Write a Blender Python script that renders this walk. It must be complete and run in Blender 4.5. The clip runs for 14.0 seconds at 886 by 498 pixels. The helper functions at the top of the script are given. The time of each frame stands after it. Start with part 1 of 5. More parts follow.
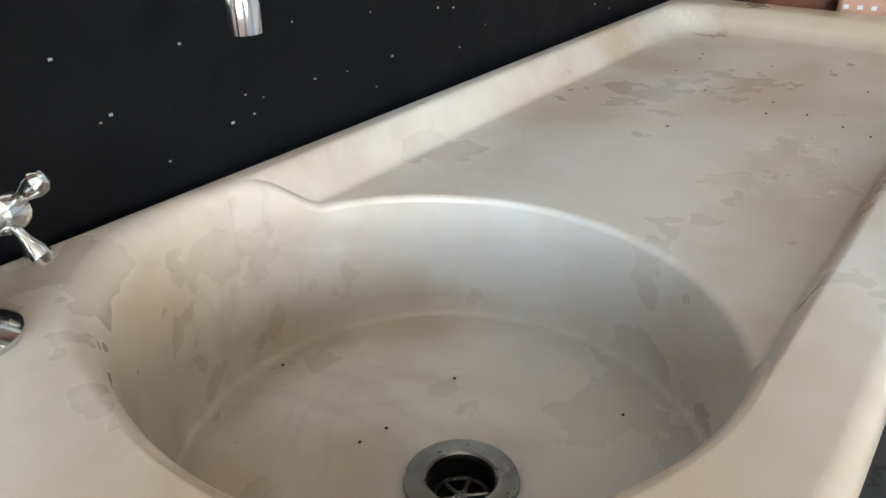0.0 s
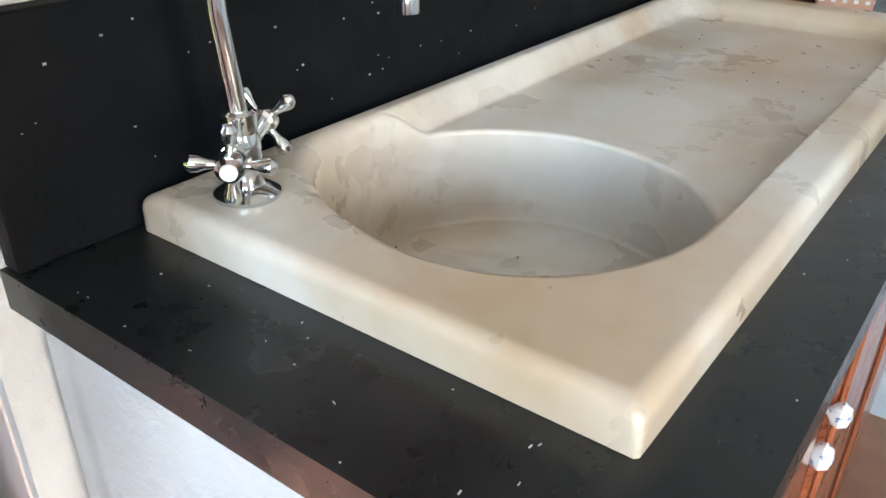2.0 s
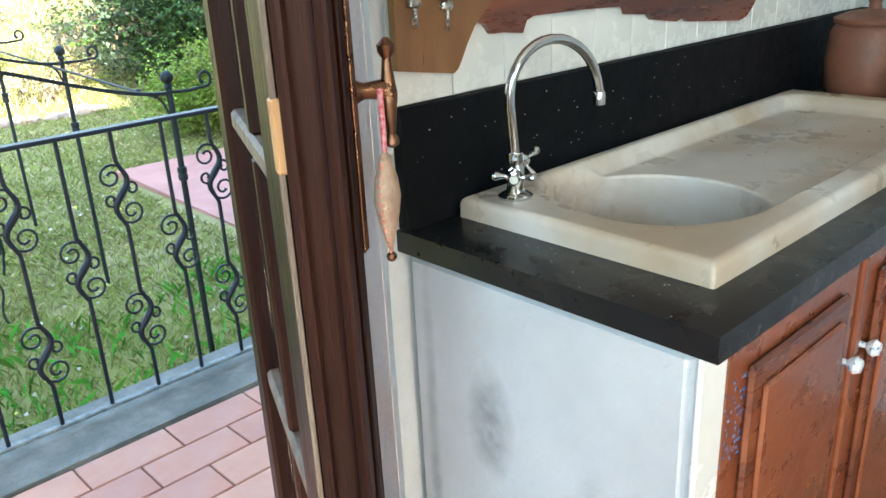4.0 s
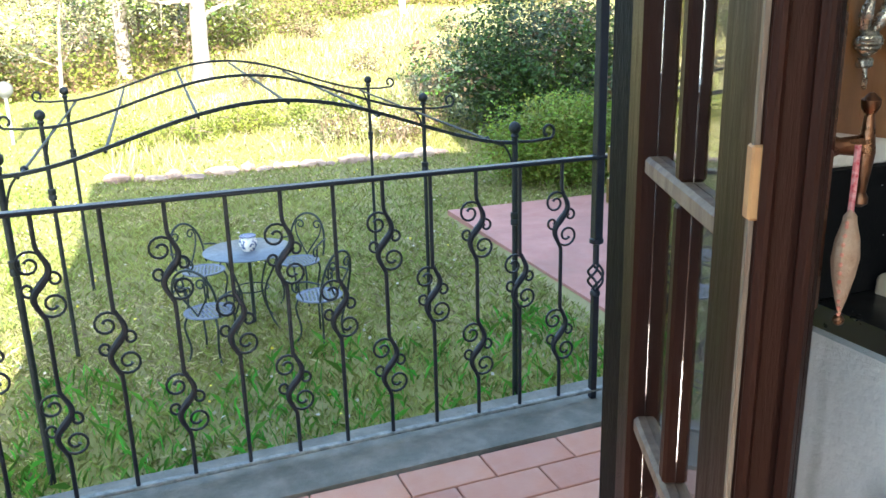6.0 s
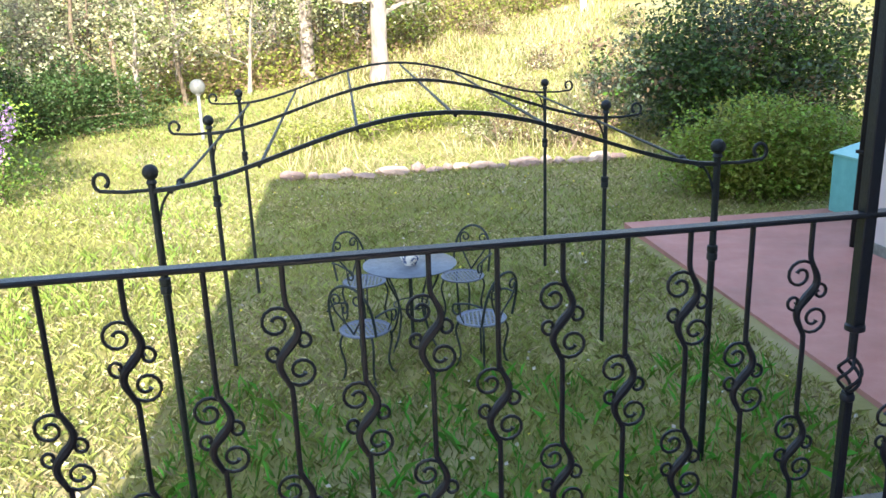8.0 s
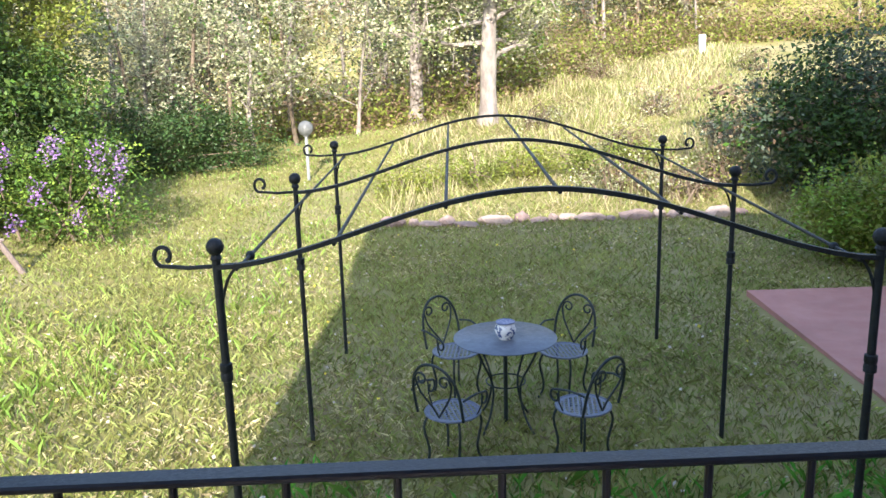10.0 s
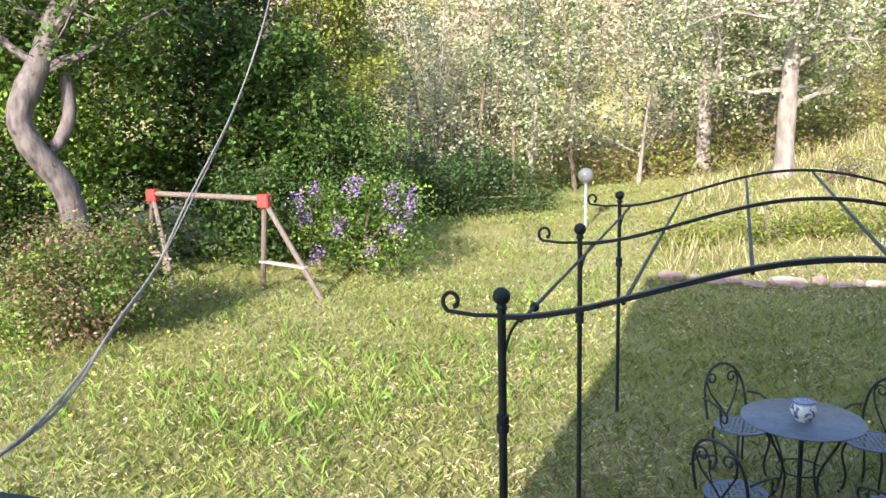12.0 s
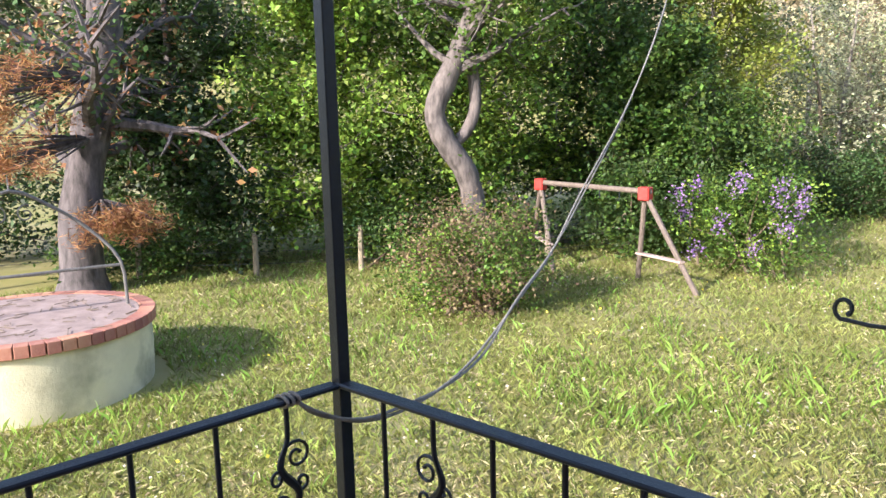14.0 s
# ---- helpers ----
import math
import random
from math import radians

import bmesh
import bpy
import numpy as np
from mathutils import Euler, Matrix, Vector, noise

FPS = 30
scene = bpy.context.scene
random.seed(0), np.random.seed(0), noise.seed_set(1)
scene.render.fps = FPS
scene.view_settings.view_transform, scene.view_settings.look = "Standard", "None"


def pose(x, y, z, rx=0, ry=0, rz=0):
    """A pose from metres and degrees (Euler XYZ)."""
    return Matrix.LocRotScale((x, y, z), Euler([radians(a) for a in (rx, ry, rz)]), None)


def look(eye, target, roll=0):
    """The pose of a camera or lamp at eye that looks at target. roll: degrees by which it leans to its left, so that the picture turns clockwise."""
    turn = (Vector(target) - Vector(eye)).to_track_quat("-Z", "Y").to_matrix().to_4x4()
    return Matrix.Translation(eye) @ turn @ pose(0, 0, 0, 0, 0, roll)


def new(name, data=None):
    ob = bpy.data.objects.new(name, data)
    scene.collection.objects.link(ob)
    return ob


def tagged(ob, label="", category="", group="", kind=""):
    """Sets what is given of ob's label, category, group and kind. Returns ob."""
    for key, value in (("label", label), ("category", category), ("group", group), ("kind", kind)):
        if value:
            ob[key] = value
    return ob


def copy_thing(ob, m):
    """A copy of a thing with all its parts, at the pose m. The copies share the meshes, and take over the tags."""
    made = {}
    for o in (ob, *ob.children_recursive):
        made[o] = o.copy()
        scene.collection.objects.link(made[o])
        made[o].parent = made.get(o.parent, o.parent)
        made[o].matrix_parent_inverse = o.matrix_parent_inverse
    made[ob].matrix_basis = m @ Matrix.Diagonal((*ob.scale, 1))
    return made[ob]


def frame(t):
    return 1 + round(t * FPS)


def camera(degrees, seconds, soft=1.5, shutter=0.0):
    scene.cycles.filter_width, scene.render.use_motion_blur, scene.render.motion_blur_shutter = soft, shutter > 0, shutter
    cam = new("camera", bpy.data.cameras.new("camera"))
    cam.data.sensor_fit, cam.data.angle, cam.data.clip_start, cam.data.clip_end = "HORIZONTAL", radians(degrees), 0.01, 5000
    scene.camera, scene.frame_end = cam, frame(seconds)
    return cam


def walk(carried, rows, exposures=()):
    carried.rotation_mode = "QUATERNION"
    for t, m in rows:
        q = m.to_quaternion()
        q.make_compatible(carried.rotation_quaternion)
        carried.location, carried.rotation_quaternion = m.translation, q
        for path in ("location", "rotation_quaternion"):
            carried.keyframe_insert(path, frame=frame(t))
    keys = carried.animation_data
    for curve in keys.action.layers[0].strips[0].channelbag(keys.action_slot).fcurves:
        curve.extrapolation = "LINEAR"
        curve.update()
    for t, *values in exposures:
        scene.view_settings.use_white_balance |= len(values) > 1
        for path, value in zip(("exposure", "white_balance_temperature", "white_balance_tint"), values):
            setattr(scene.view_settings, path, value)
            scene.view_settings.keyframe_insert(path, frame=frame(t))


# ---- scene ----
cam = camera(57.74, 14.0)
PATH = [
    (0, 0.029, -0.429, 1.117, -54.00, -27.35, 0.36),
    (0.5, 0.033, -0.432, 1.114, -53.79, -27.87, 0.35),
    (1, 0.015, -0.437, 1.118, -53.33, -28.51, 0.09),
    (1.5, -0.074, -0.467, 1.140, -53.02, -28.76, -0.18),
    (2, -0.192, -0.516, 1.169, -53.18, -28.76, -0.70),
    (2.2, -0.232, -0.543, 1.184, -52.71, -28.35, -0.35),
    (4.3, -0.709, -0.847, 1.256, -40.04, -19.15, 1.79),
    (4.5, -0.755, -0.876, 1.253, -37.33, -18.28, 0.95),
    (5, -0.807, -0.899, 1.254, -30.74, -17.16, 1.15),
    (5.5, -0.802, -0.852, 1.251, -24.90, -16.38, 1.34),
    (6, -0.754, -0.757, 1.248, -20.57, -15.88, 1.44),
    (6.5, -0.743, -0.654, 1.245, -16.81, -15.82, 1.25),
    (7, -0.709, -0.467, 1.254, -13.64, -15.94, 1.35),
    (7.5, -0.667, -0.283, 1.268, -10.76, -15.70, 1.35),
    (7.7, -0.636, -0.201, 1.274, -9.76, -15.85, 1.64),
    (10, -0.463, 0.584, 1.387, -0.64, -12.92, 1.66),
    (10.5, -0.483, 0.748, 1.438, 2.29, -11.54, 1.37),
    (11, -0.450, 0.684, 1.420, 7.59, -10.06, 1.67),
    (11.5, -0.551, 0.756, 1.415, 13.07, -9.47, 1.38),
    (12, -0.582, 0.731, 1.409, 18.81, -9.21, 1.28),
    (12.5, -0.584, 0.676, 1.418, 24.77, -9.20, 1.09),
    (13, -0.626, 0.674, 1.412, 31.67, -9.26, 0.69),
    (13.5, -0.573, 0.569, 1.424, 38.28, -9.15, 1.18),
    (14, -0.500, 0.472, 1.451, 45.27, -9.18, 1.48),
]
walk(cam, [(t, pose(x, y, z, 90 + p, r, w)) for t, x, y, z, w, p, r in PATH], [(0.0, 4.2, 6700, 10), (2.2, 4.25, 6600, 8), (4.3, 3.65, 6500, 1), (5.0, 3.55, 6500, 1), (5.5, 3.3, 6500, 3), (6.0, 3.05, 6500, 4), (6.5, 2.9, 6500, 5), (7.5, 2.6, 6700, 9), (9.8, 2.05, 6400, 15), (14.0, 1.85, 6400, 15)])

# ---- world, sun ----
SUN_ELEV, SUN_AZ = radians(25.0), radians(-3.2)   # the light travels towards +y, a little to +x
world = bpy.data.worlds.new("world")
scene.world = world
world.use_nodes = True
wn = world.node_tree.nodes
sky = wn.new("ShaderNodeTexSky")
sky.sky_type, sky.sun_disc = "NISHITA", False
sky.sun_elevation, sky.sun_rotation = SUN_ELEV, radians(183.2)
world.node_tree.links.new(sky.outputs[0], wn["Background"].inputs[0])
wn["Background"].inputs[1].default_value = 0.15
sun = new("sun", bpy.data.lights.new("sun", "SUN"))
sun.data.energy, sun.data.angle, sun.data.color = 3.0, radians(0.5), (1.0, 0.95, 0.87)
sun.matrix_world = look((-1.0, -18.0, 8.5), (0.0, 0.0, 0.0))


def window_light(name, m, w, h, watts, colour):
    la = new(name, bpy.data.lights.new(name, "AREA"))
    la.data.shape, la.data.size, la.data.size_y, la.data.energy, la.data.color = "RECTANGLE", w, h, watts, colour
    la.matrix_world = m
    return la


# area lamps as skylight: side window inferred but unseen, back one added as fill
window_light("window_light_side", look((-2.07, -1.8, 1.6), (0.0, -1.8, 1.5)), 1.7, 1.35, 4.6, (0.66, 0.84, 1.0))
window_light("fill_light_back", look((-0.8, -3.92, 1.6), (-0.8, 0.0, 1.4)), 0.78, 1.35, 0.35, (1.0, 0.93, 0.84))

# ---- materials ----
MATS = {}


def mat(name, c1, c2=None, scale=8.0, rough=0.6, metal=0.0, bump=0.0, bump_scale=40.0, c3=None, scale3=1.5, stretch=(1, 1, 1), vary=0.0, island=0.0, trans=0.0, spec=0.5, coat=0.0, lo=0.35, hi=0.65):
    if name in MATS:
        return MATS[name]
    m = MATS[name] = bpy.data.materials.new(name)
    m.use_nodes = True
    nt = m.node_tree
    bs = nt.nodes["Principled BSDF"]
    link = nt.links.new
    tc = nt.nodes.new("ShaderNodeTexCoord")
    mp = nt.nodes.new("ShaderNodeMapping")
    mp.inputs["Scale"].default_value = stretch
    link(tc.outputs["Object"], mp.inputs[0])

    def noise_fac(s, detail, a, b):
        n = nt.nodes.new("ShaderNodeTexNoise")
        n.inputs["Scale"].default_value, n.inputs["Detail"].default_value = s, detail
        n.inputs["Roughness"].default_value = 0.62
        link(mp.outputs[0], n.inputs[0])
        r = nt.nodes.new("ShaderNodeMapRange")
        r.inputs[1].default_value, r.inputs[2].default_value = a, b
        link(n.outputs[0], r.inputs[0])
        return r.outputs[0]

    def mix(f, a, b):
        x = nt.nodes.new("ShaderNodeMix")
        x.data_type = "RGBA"
        if isinstance(f, float):
            x.inputs[0].default_value = f
        else:
            link(f, x.inputs[0])
        for k, v in ((6, a), (7, b)):
            if isinstance(v, tuple):
                x.inputs[k].default_value = (*v, 1)
            else:
                link(v, x.inputs[k])
        return x.outputs[2]

    col = mix(noise_fac(scale, 8, lo, hi), c1, c2 or c1)
    if c3:
        col = mix(noise_fac(scale3, 4, 0.45, 0.7), col, c3)
    for amount, kind in ((vary, "obj"), (island, "isl")):
        if amount:
            if kind == "obj":
                rnd = nt.nodes.new("ShaderNodeObjectInfo").outputs["Random"]
            else:
                rnd = nt.nodes.new("ShaderNodeNewGeometry").outputs["Random Per Island"]
            hs = nt.nodes.new("ShaderNodeHueSaturation")
            r = nt.nodes.new("ShaderNodeMapRange")
            r.inputs[3].default_value, r.inputs[4].default_value = 1 - amount, 1 + amount
            link(rnd, r.inputs[0])
            link(r.outputs[0], hs.inputs["Value"])
            r2 = nt.nodes.new("ShaderNodeMapRange")
            r2.inputs[3].default_value, r2.inputs[4].default_value = 0.5 - amount * 0.05, 0.5 + amount * 0.05
            link(rnd, r2.inputs[0])
            link(r2.outputs[0], hs.inputs["Hue"])
            link(col, hs.inputs["Color"])
            col = hs.outputs[0]
    link(col, bs.inputs["Base Color"])
    rr = nt.nodes.new("ShaderNodeMapRange")
    rr.inputs[3].default_value, rr.inputs[4].default_value = max(0.02, rough - 0.08), min(1, rough + 0.1)
    link(noise_fac(scale * 2.7, 4, 0.3, 0.7), rr.inputs[0])
    link(rr.outputs[0], bs.inputs["Roughness"])
    bs.inputs["Metallic"].default_value = metal
    bs.inputs["Specular IOR Level"].default_value = spec
    bs.inputs["Coat Weight"].default_value = coat
    if bump:
        bn = nt.nodes.new("ShaderNodeBump")
        bn.inputs["Strength"].default_value, bn.inputs["Distance"].default_value = min(1, bump), 0.01
        link(noise_fac(bump_scale, 8, 0.2, 0.8), bn.inputs["Height"])
        link(bn.outputs[0], bs.inputs["Normal"])
    if trans:
        tr = nt.nodes.new("ShaderNodeBsdfTranslucent")
        link(col, tr.inputs[0])
        mx = nt.nodes.new("ShaderNodeMixShader")
        mx.inputs[0].default_value = trans
        link(bs.outputs[0], mx.inputs[1])
        link(tr.outputs[0], mx.inputs[2])
        link(mx.outputs[0], nt.nodes["Material Output"].inputs[0])
    return m


def glass(name, rough=0.0):
    if name in MATS:
        return MATS[name]
    m = MATS[name] = bpy.data.materials.new(name)
    m.use_nodes = True
    b = m.node_tree.nodes["Principled BSDF"]
    b.inputs["Transmission Weight"].default_value, b.inputs["Roughness"].default_value = 1.0, rough
    b.inputs["IOR"].default_value = 1.45
    return m


def veins(m):
    """Thin grey-brown veins over a stone."""
    nt = m.node_tree
    bs = nt.nodes["Principled BSDF"]
    src = bs.inputs["Base Color"].links[0].from_socket
    for scale, width, amount, colour in ((4.0, 0.05, 0.18, (0.24, 0.17, 0.12, 1)), (9.0, 0.035, 0.15, (0.25, 0.19, 0.15, 1))):
        tc, nz, sub, ab, rg, mx = [nt.nodes.new(k) for k in ("ShaderNodeTexCoord", "ShaderNodeTexNoise", "ShaderNodeMath", "ShaderNodeMath", "ShaderNodeMapRange", "ShaderNodeMix")]
        nz.inputs["Scale"].default_value, nz.inputs["Detail"].default_value, nz.inputs["Distortion"].default_value = scale, 5, 1.2
        sub.operation, ab.operation, mx.data_type = "SUBTRACT", "ABSOLUTE", "RGBA"
        sub.inputs[1].default_value = 0.5
        rg.inputs[1].default_value, rg.inputs[2].default_value, rg.inputs[3].default_value, rg.inputs[4].default_value = 0.0, width, amount, 0.0
        n2, m2, r2 = nt.nodes.new("ShaderNodeTexNoise"), nt.nodes.new("ShaderNodeMath"), nt.nodes.new("ShaderNodeMapRange")
        n2.inputs["Scale"].default_value = 3.0
        r2.inputs[1].default_value, r2.inputs[2].default_value = 0.45, 0.65
        m2.operation = "MULTIPLY"
        nt.links.new(tc.outputs["Object"], nz.inputs[0])
        nt.links.new(tc.outputs["Object"], n2.inputs[0])
        nt.links.new(nz.outputs[0], sub.inputs[0])
        nt.links.new(sub.outputs[0], ab.inputs[0])
        nt.links.new(ab.outputs[0], rg.inputs[0])
        nt.links.new(n2.outputs[0], r2.inputs[0])
        nt.links.new(rg.outputs[0], m2.inputs[0])
        nt.links.new(r2.outputs[0], m2.inputs[1])
        nt.links.new(m2.outputs[0], mx.inputs[0])
        nt.links.new(src, mx.inputs[6])
        mx.inputs[7].default_value = colour
        src = mx.outputs[2]
    nt.links.new(src, bs.inputs["Base Color"])


IRON = mat("wrought_iron", (0.012, 0.016, 0.022), (0.022, 0.028, 0.036), 60, 0.5, 0.0, 0.3, 150, spec=0.35)
RAILP = mat("painted_rail", (0.006, 0.009, 0.016), (0.010, 0.014, 0.024), 45, 0.42, 0.0, 0.15, 200, spec=0.4)
IRONT = mat("furniture_iron", (0.010, 0.020, 0.022), (0.02, 0.03, 0.032), 60, 0.45, 0.0, 0.3, 150)
TABLE = mat("table_paint", (0.09, 0.11, 0.14), (0.13, 0.155, 0.19), 12, 0.4, 0.0, 0.1, 90)
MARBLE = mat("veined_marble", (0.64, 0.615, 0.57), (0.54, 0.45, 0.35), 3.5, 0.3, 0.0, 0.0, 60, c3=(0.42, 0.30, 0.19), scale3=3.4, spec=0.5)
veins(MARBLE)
SLATE = mat("black_slate", (0.003, 0.0035, 0.0045), (0.006, 0.0065, 0.008), 14, 0.5, 0.0, 0.1, 120, spec=0.10)
WORKT = mat("honed_slate", (0.006, 0.0068, 0.008), (0.012, 0.013, 0.014), 9, 0.3, 0.0, 0.0, 90, spec=0.4, c3=(0.016, 0.018, 0.018), scale3=3)
CHROME = mat("chrome", (0.75, 0.76, 0.76), (0.6, 0.62, 0.63), 20, 0.1, 1.0)
BRASS = mat("aged_copper", (0.25, 0.12, 0.07), (0.14, 0.07, 0.04), 30, 0.3, 1.0, 0.2, 80)
SILVER = mat("silvered_metal", (0.6, 0.58, 0.52), (0.3, 0.28, 0.25), 50, 0.25, 1.0, 0.2, 90)
PLASTER = mat("rough_plaster", (0.56, 0.58, 0.585), (0.47, 0.49, 0.50), 3, 0.85, 0.0, 0.3, 45, c3=(0.42, 0.43, 0.44), scale3=2.2)
WHITEC = mat("white_ceiling", (0.8, 0.79, 0.76), (0.74, 0.73, 0.70), 2, 0.9, 0.0, 0.2, 50)
FACADE = mat("house_render", (0.63, 0.55, 0.52), (0.58, 0.5, 0.47), 2, 0.9, 0.0, 0.4, 60)
TILEW = mat("white_tile", (0.75, 0.74, 0.7), (0.68, 0.67, 0.63), 6, 0.22, 0.0, 0.05, 30, vary=0.05)
GROUT = mat("grout", (0.55, 0.54, 0.5), (0.48, 0.46, 0.43), 20, 0.9)
BLUEP = mat("blue_glaze", (0.09, 0.13, 0.28), (0.2, 0.24, 0.4), 60, 0.25)
WOODR = mat("red_varnished_wood", (0.13, 0.028, 0.012), (0.05, 0.011, 0.007), 5, 0.3, 0.0, 0.1, 60, stretch=(1, 1, 6), c3=(0.25, 0.07, 0.025), coat=0.3)
WOODP = mat("orange_stained_wood", (0.28, 0.08, 0.03), (0.2, 0.05, 0.02), 6, 0.3, 0.0, 0.1, 60, stretch=(1, 6, 1), coat=0.4)
WOODB = mat("tan_board", (0.20, 0.09, 0.032), (0.14, 0.06, 0.02), 4, 0.35, 0.0, 0.1, 50, stretch=(6, 1, 1), c3=(0.24, 0.12, 0.045), coat=0.2)
WOODD = mat("dark_door_wood", (0.026, 0.009, 0.006), (0.012, 0.0045, 0.0035), 6, 0.42, 0.0, 0.2, 60, stretch=(8, 8, 0.6), c3=(0.042, 0.014, 0.009), coat=0.0, spec=0.14)
FRAMEB = mat("blackened_frame", (0.004, 0.0035, 0.004), (0.009, 0.0075, 0.0075), 8, 0.5, 0.0, 0.3, 60, stretch=(6, 6, 0.6), spec=0.15)
WOODRAW = mat("weathered_edge", (0.24, 0.18, 0.13), (0.14, 0.09, 0.065), 8, 0.6, 0.0, 0.3, 60, stretch=(5, 5, 0.6))
TERRA = mat("terracotta_tile", (0.62, 0.27, 0.17), (0.55, 0.22, 0.14), 7, 0.6, 0.0, 0.2, 70, c3=(0.62, 0.36, 0.27), vary=0.12)
CONCR = mat("grey_concrete", (0.27, 0.26, 0.225), (0.17, 0.165, 0.14), 9, 0.8, 0.0, 0.5, 70, c3=(0.12, 0.13, 0.11), scale3=5)
REDPAVE = mat("red_concrete", (0.44, 0.19, 0.15), (0.50, 0.24, 0.19), 3, 0.75, 0.0, 0.3, 60, c3=(0.38, 0.18, 0.14), scale3=1)
FLOORT = mat("kitchen_floor", (0.33, 0.16, 0.09), (0.25, 0.11, 0.06), 6, 0.4)
GRASSG = mat("meadow_ground", (0.19, 0.19, 0.04), (0.28, 0.24, 0.08), 1.1, 0.95, 0.0, 0.6, 30, c3=(0.33, 0.28, 0.14), scale3=0.45)
BARK = mat("grey_bark", (0.2, 0.165, 0.15), (0.06, 0.05, 0.046), 9, 0.9, 0.0, 1.0, 22, stretch=(1, 1, 0.3))
PINEB = mat("pine_bark", (0.15, 0.125, 0.125), (0.045, 0.038, 0.038), 7, 0.9, 0.0, 1.0, 18, stretch=(1, 1, 0.35))
BARKW = mat("pale_bark", (0.32, 0.28, 0.23), (0.16, 0.13, 0.11), 6, 0.85, 0.0, 0.6, 25, stretch=(1, 1, 0.4))
TWIG = mat("dry_twigs", (0.2, 0.15, 0.1), (0.12, 0.09, 0.06), 6, 0.9)


# ---- mesh building ----
class MB:
    """Vertices and faces gathered for one mesh."""

    def __init__(self):
        self.v, self.f = [], []

    def add(self, verts, faces, m=None):
        o = len(self.v)
        self.v += [tuple(m @ Vector(p)) if m else tuple(p) for p in verts]
        self.f += [tuple(o + i for i in f) for f in faces]
        return self

    def box(self, a, b, c=0.0, m=None):
        """A box from corner a to corner b with its edges chamfered by c."""
        lo, hi = Vector(a), Vector(b)
        c = min(c, *(0.45 * (hi[i] - lo[i]) for i in range(3)))
        if c <= 0:
            vs = [(x, y, z) for x in (lo.x, hi.x) for y in (lo.y, hi.y) for z in (lo.z, hi.z)]
            return self.add(vs, [(0, 1, 3, 2), (4, 6, 7, 5), (0, 4, 5, 1), (2, 3, 7, 6), (0, 2, 6, 4), (1, 5, 7, 3)], m)
        vs, idx = [], {}
        for sx in (0, 1):
            for sy in (0, 1):
                for sz in (0, 1):
                    for ax in range(3):
                        p = [hi[0] - c if sx else lo[0] + c, hi[1] - c if sy else lo[1] + c, hi[2] - c if sz else lo[2] + c]
                        p[ax] = (hi if (sx, sy, sz)[ax] else lo)[ax]
                        idx[sx, sy, sz, ax] = len(vs)
                        vs.append(p)
        fs = []
        mid = (lo + hi) / 2
        for ax in range(3):
            u, w = [k for k in range(3) if k != ax]
            for s in (0, 1):
                q = []
                for su, sw in ((0, 0), (1, 0), (1, 1), (0, 1)):
                    k = [0, 0, 0]
                    k[ax], k[u], k[w] = s, su, sw
                    q.append(idx[k[0], k[1], k[2], ax])
                fs.append(q)
            for su in (0, 1):
                for sw in (0, 1):
                    k0, k1 = [0, 0, 0], [0, 0, 0]
                    k0[ax], k0[u], k0[w] = 0, su, sw
                    k1[ax], k1[u], k1[w] = 1, su, sw
                    fs.append([idx[(*k0, u)], idx[(*k0, w)], idx[(*k1, w)], idx[(*k1, u)]])
        for sx in (0, 1):
            for sy in (0, 1):
                for sz in (0, 1):
                    fs.append([idx[sx, sy, sz, k] for k in range(3)])
        out = []
        for f in fs:
            p = [Vector(vs[i]) for i in f]
            n = (p[1] - p[0]).cross(p[2] - p[1])
            out.append(tuple(f) if n.dot(sum(p, Vector()) / len(p) - mid) > 0 else tuple(reversed(f)))
        return self.add(vs, out, m)

    def tube(self, pts, radii, seg=8, m=None, flat=1.0, up=None):
        """A tube along pts. flat squeezes the section across the binormal."""
        pts = [Vector(p) for p in pts]
        n = len(pts)
        if not hasattr(radii, "__len__"):
            radii = [radii] * n
        vs, side = [], None
        for i, p in enumerate(pts):
            t = (pts[min(i + 1, n - 1)] - pts[max(i - 1, 0)]).normalized()
            if side is None:
                ref = Vector(up) if up else (Vector((0, 0, 1)) if abs(t.z) < 0.9 else Vector((1, 0, 0)))
                side = t.cross(ref).normalized()
            else:
                side = (side - t * side.dot(t))
                side = side.normalized() if side.length > 1e-6 else t.orthogonal().normalized()
            b = t.cross(side)
            for k in range(seg):
                a = 2 * math.pi * (k + 0.5) / seg
                vs.append(p + radii[i] * (math.cos(a) * side + flat * math.sin(a) * b))
        fs = [(i * seg + k, i * seg + (k + 1) % seg, (i + 1) * seg + (k + 1) % seg, (i + 1) * seg + k) for i in range(n - 1) for k in range(seg)]
        fs = [tuple(reversed(f)) for f in fs]
        fs += [tuple(range(seg)), tuple(reversed(range((n - 1) * seg, n * seg)))]
        return self.add(vs, fs, m)

    def lathe(self, prof, seg=24, m=None, caps=True):
        """A turned body: prof gives (radius, height) from bottom to top."""
        vs = [(r * math.cos(2 * math.pi * k / seg), r * math.sin(2 * math.pi * k / seg), z) for r, z in prof for k in range(seg)]
        n = len(prof)
        fs = [(i * seg + k, i * seg + (k + 1) % seg, (i + 1) * seg + (k + 1) % seg, (i + 1) * seg + k) for i in range(n - 1) for k in range(seg)]
        if caps:
            fs += [tuple(reversed(range(seg))), tuple(range((n - 1) * seg, n * seg))]
        return self.add(vs, fs, m)

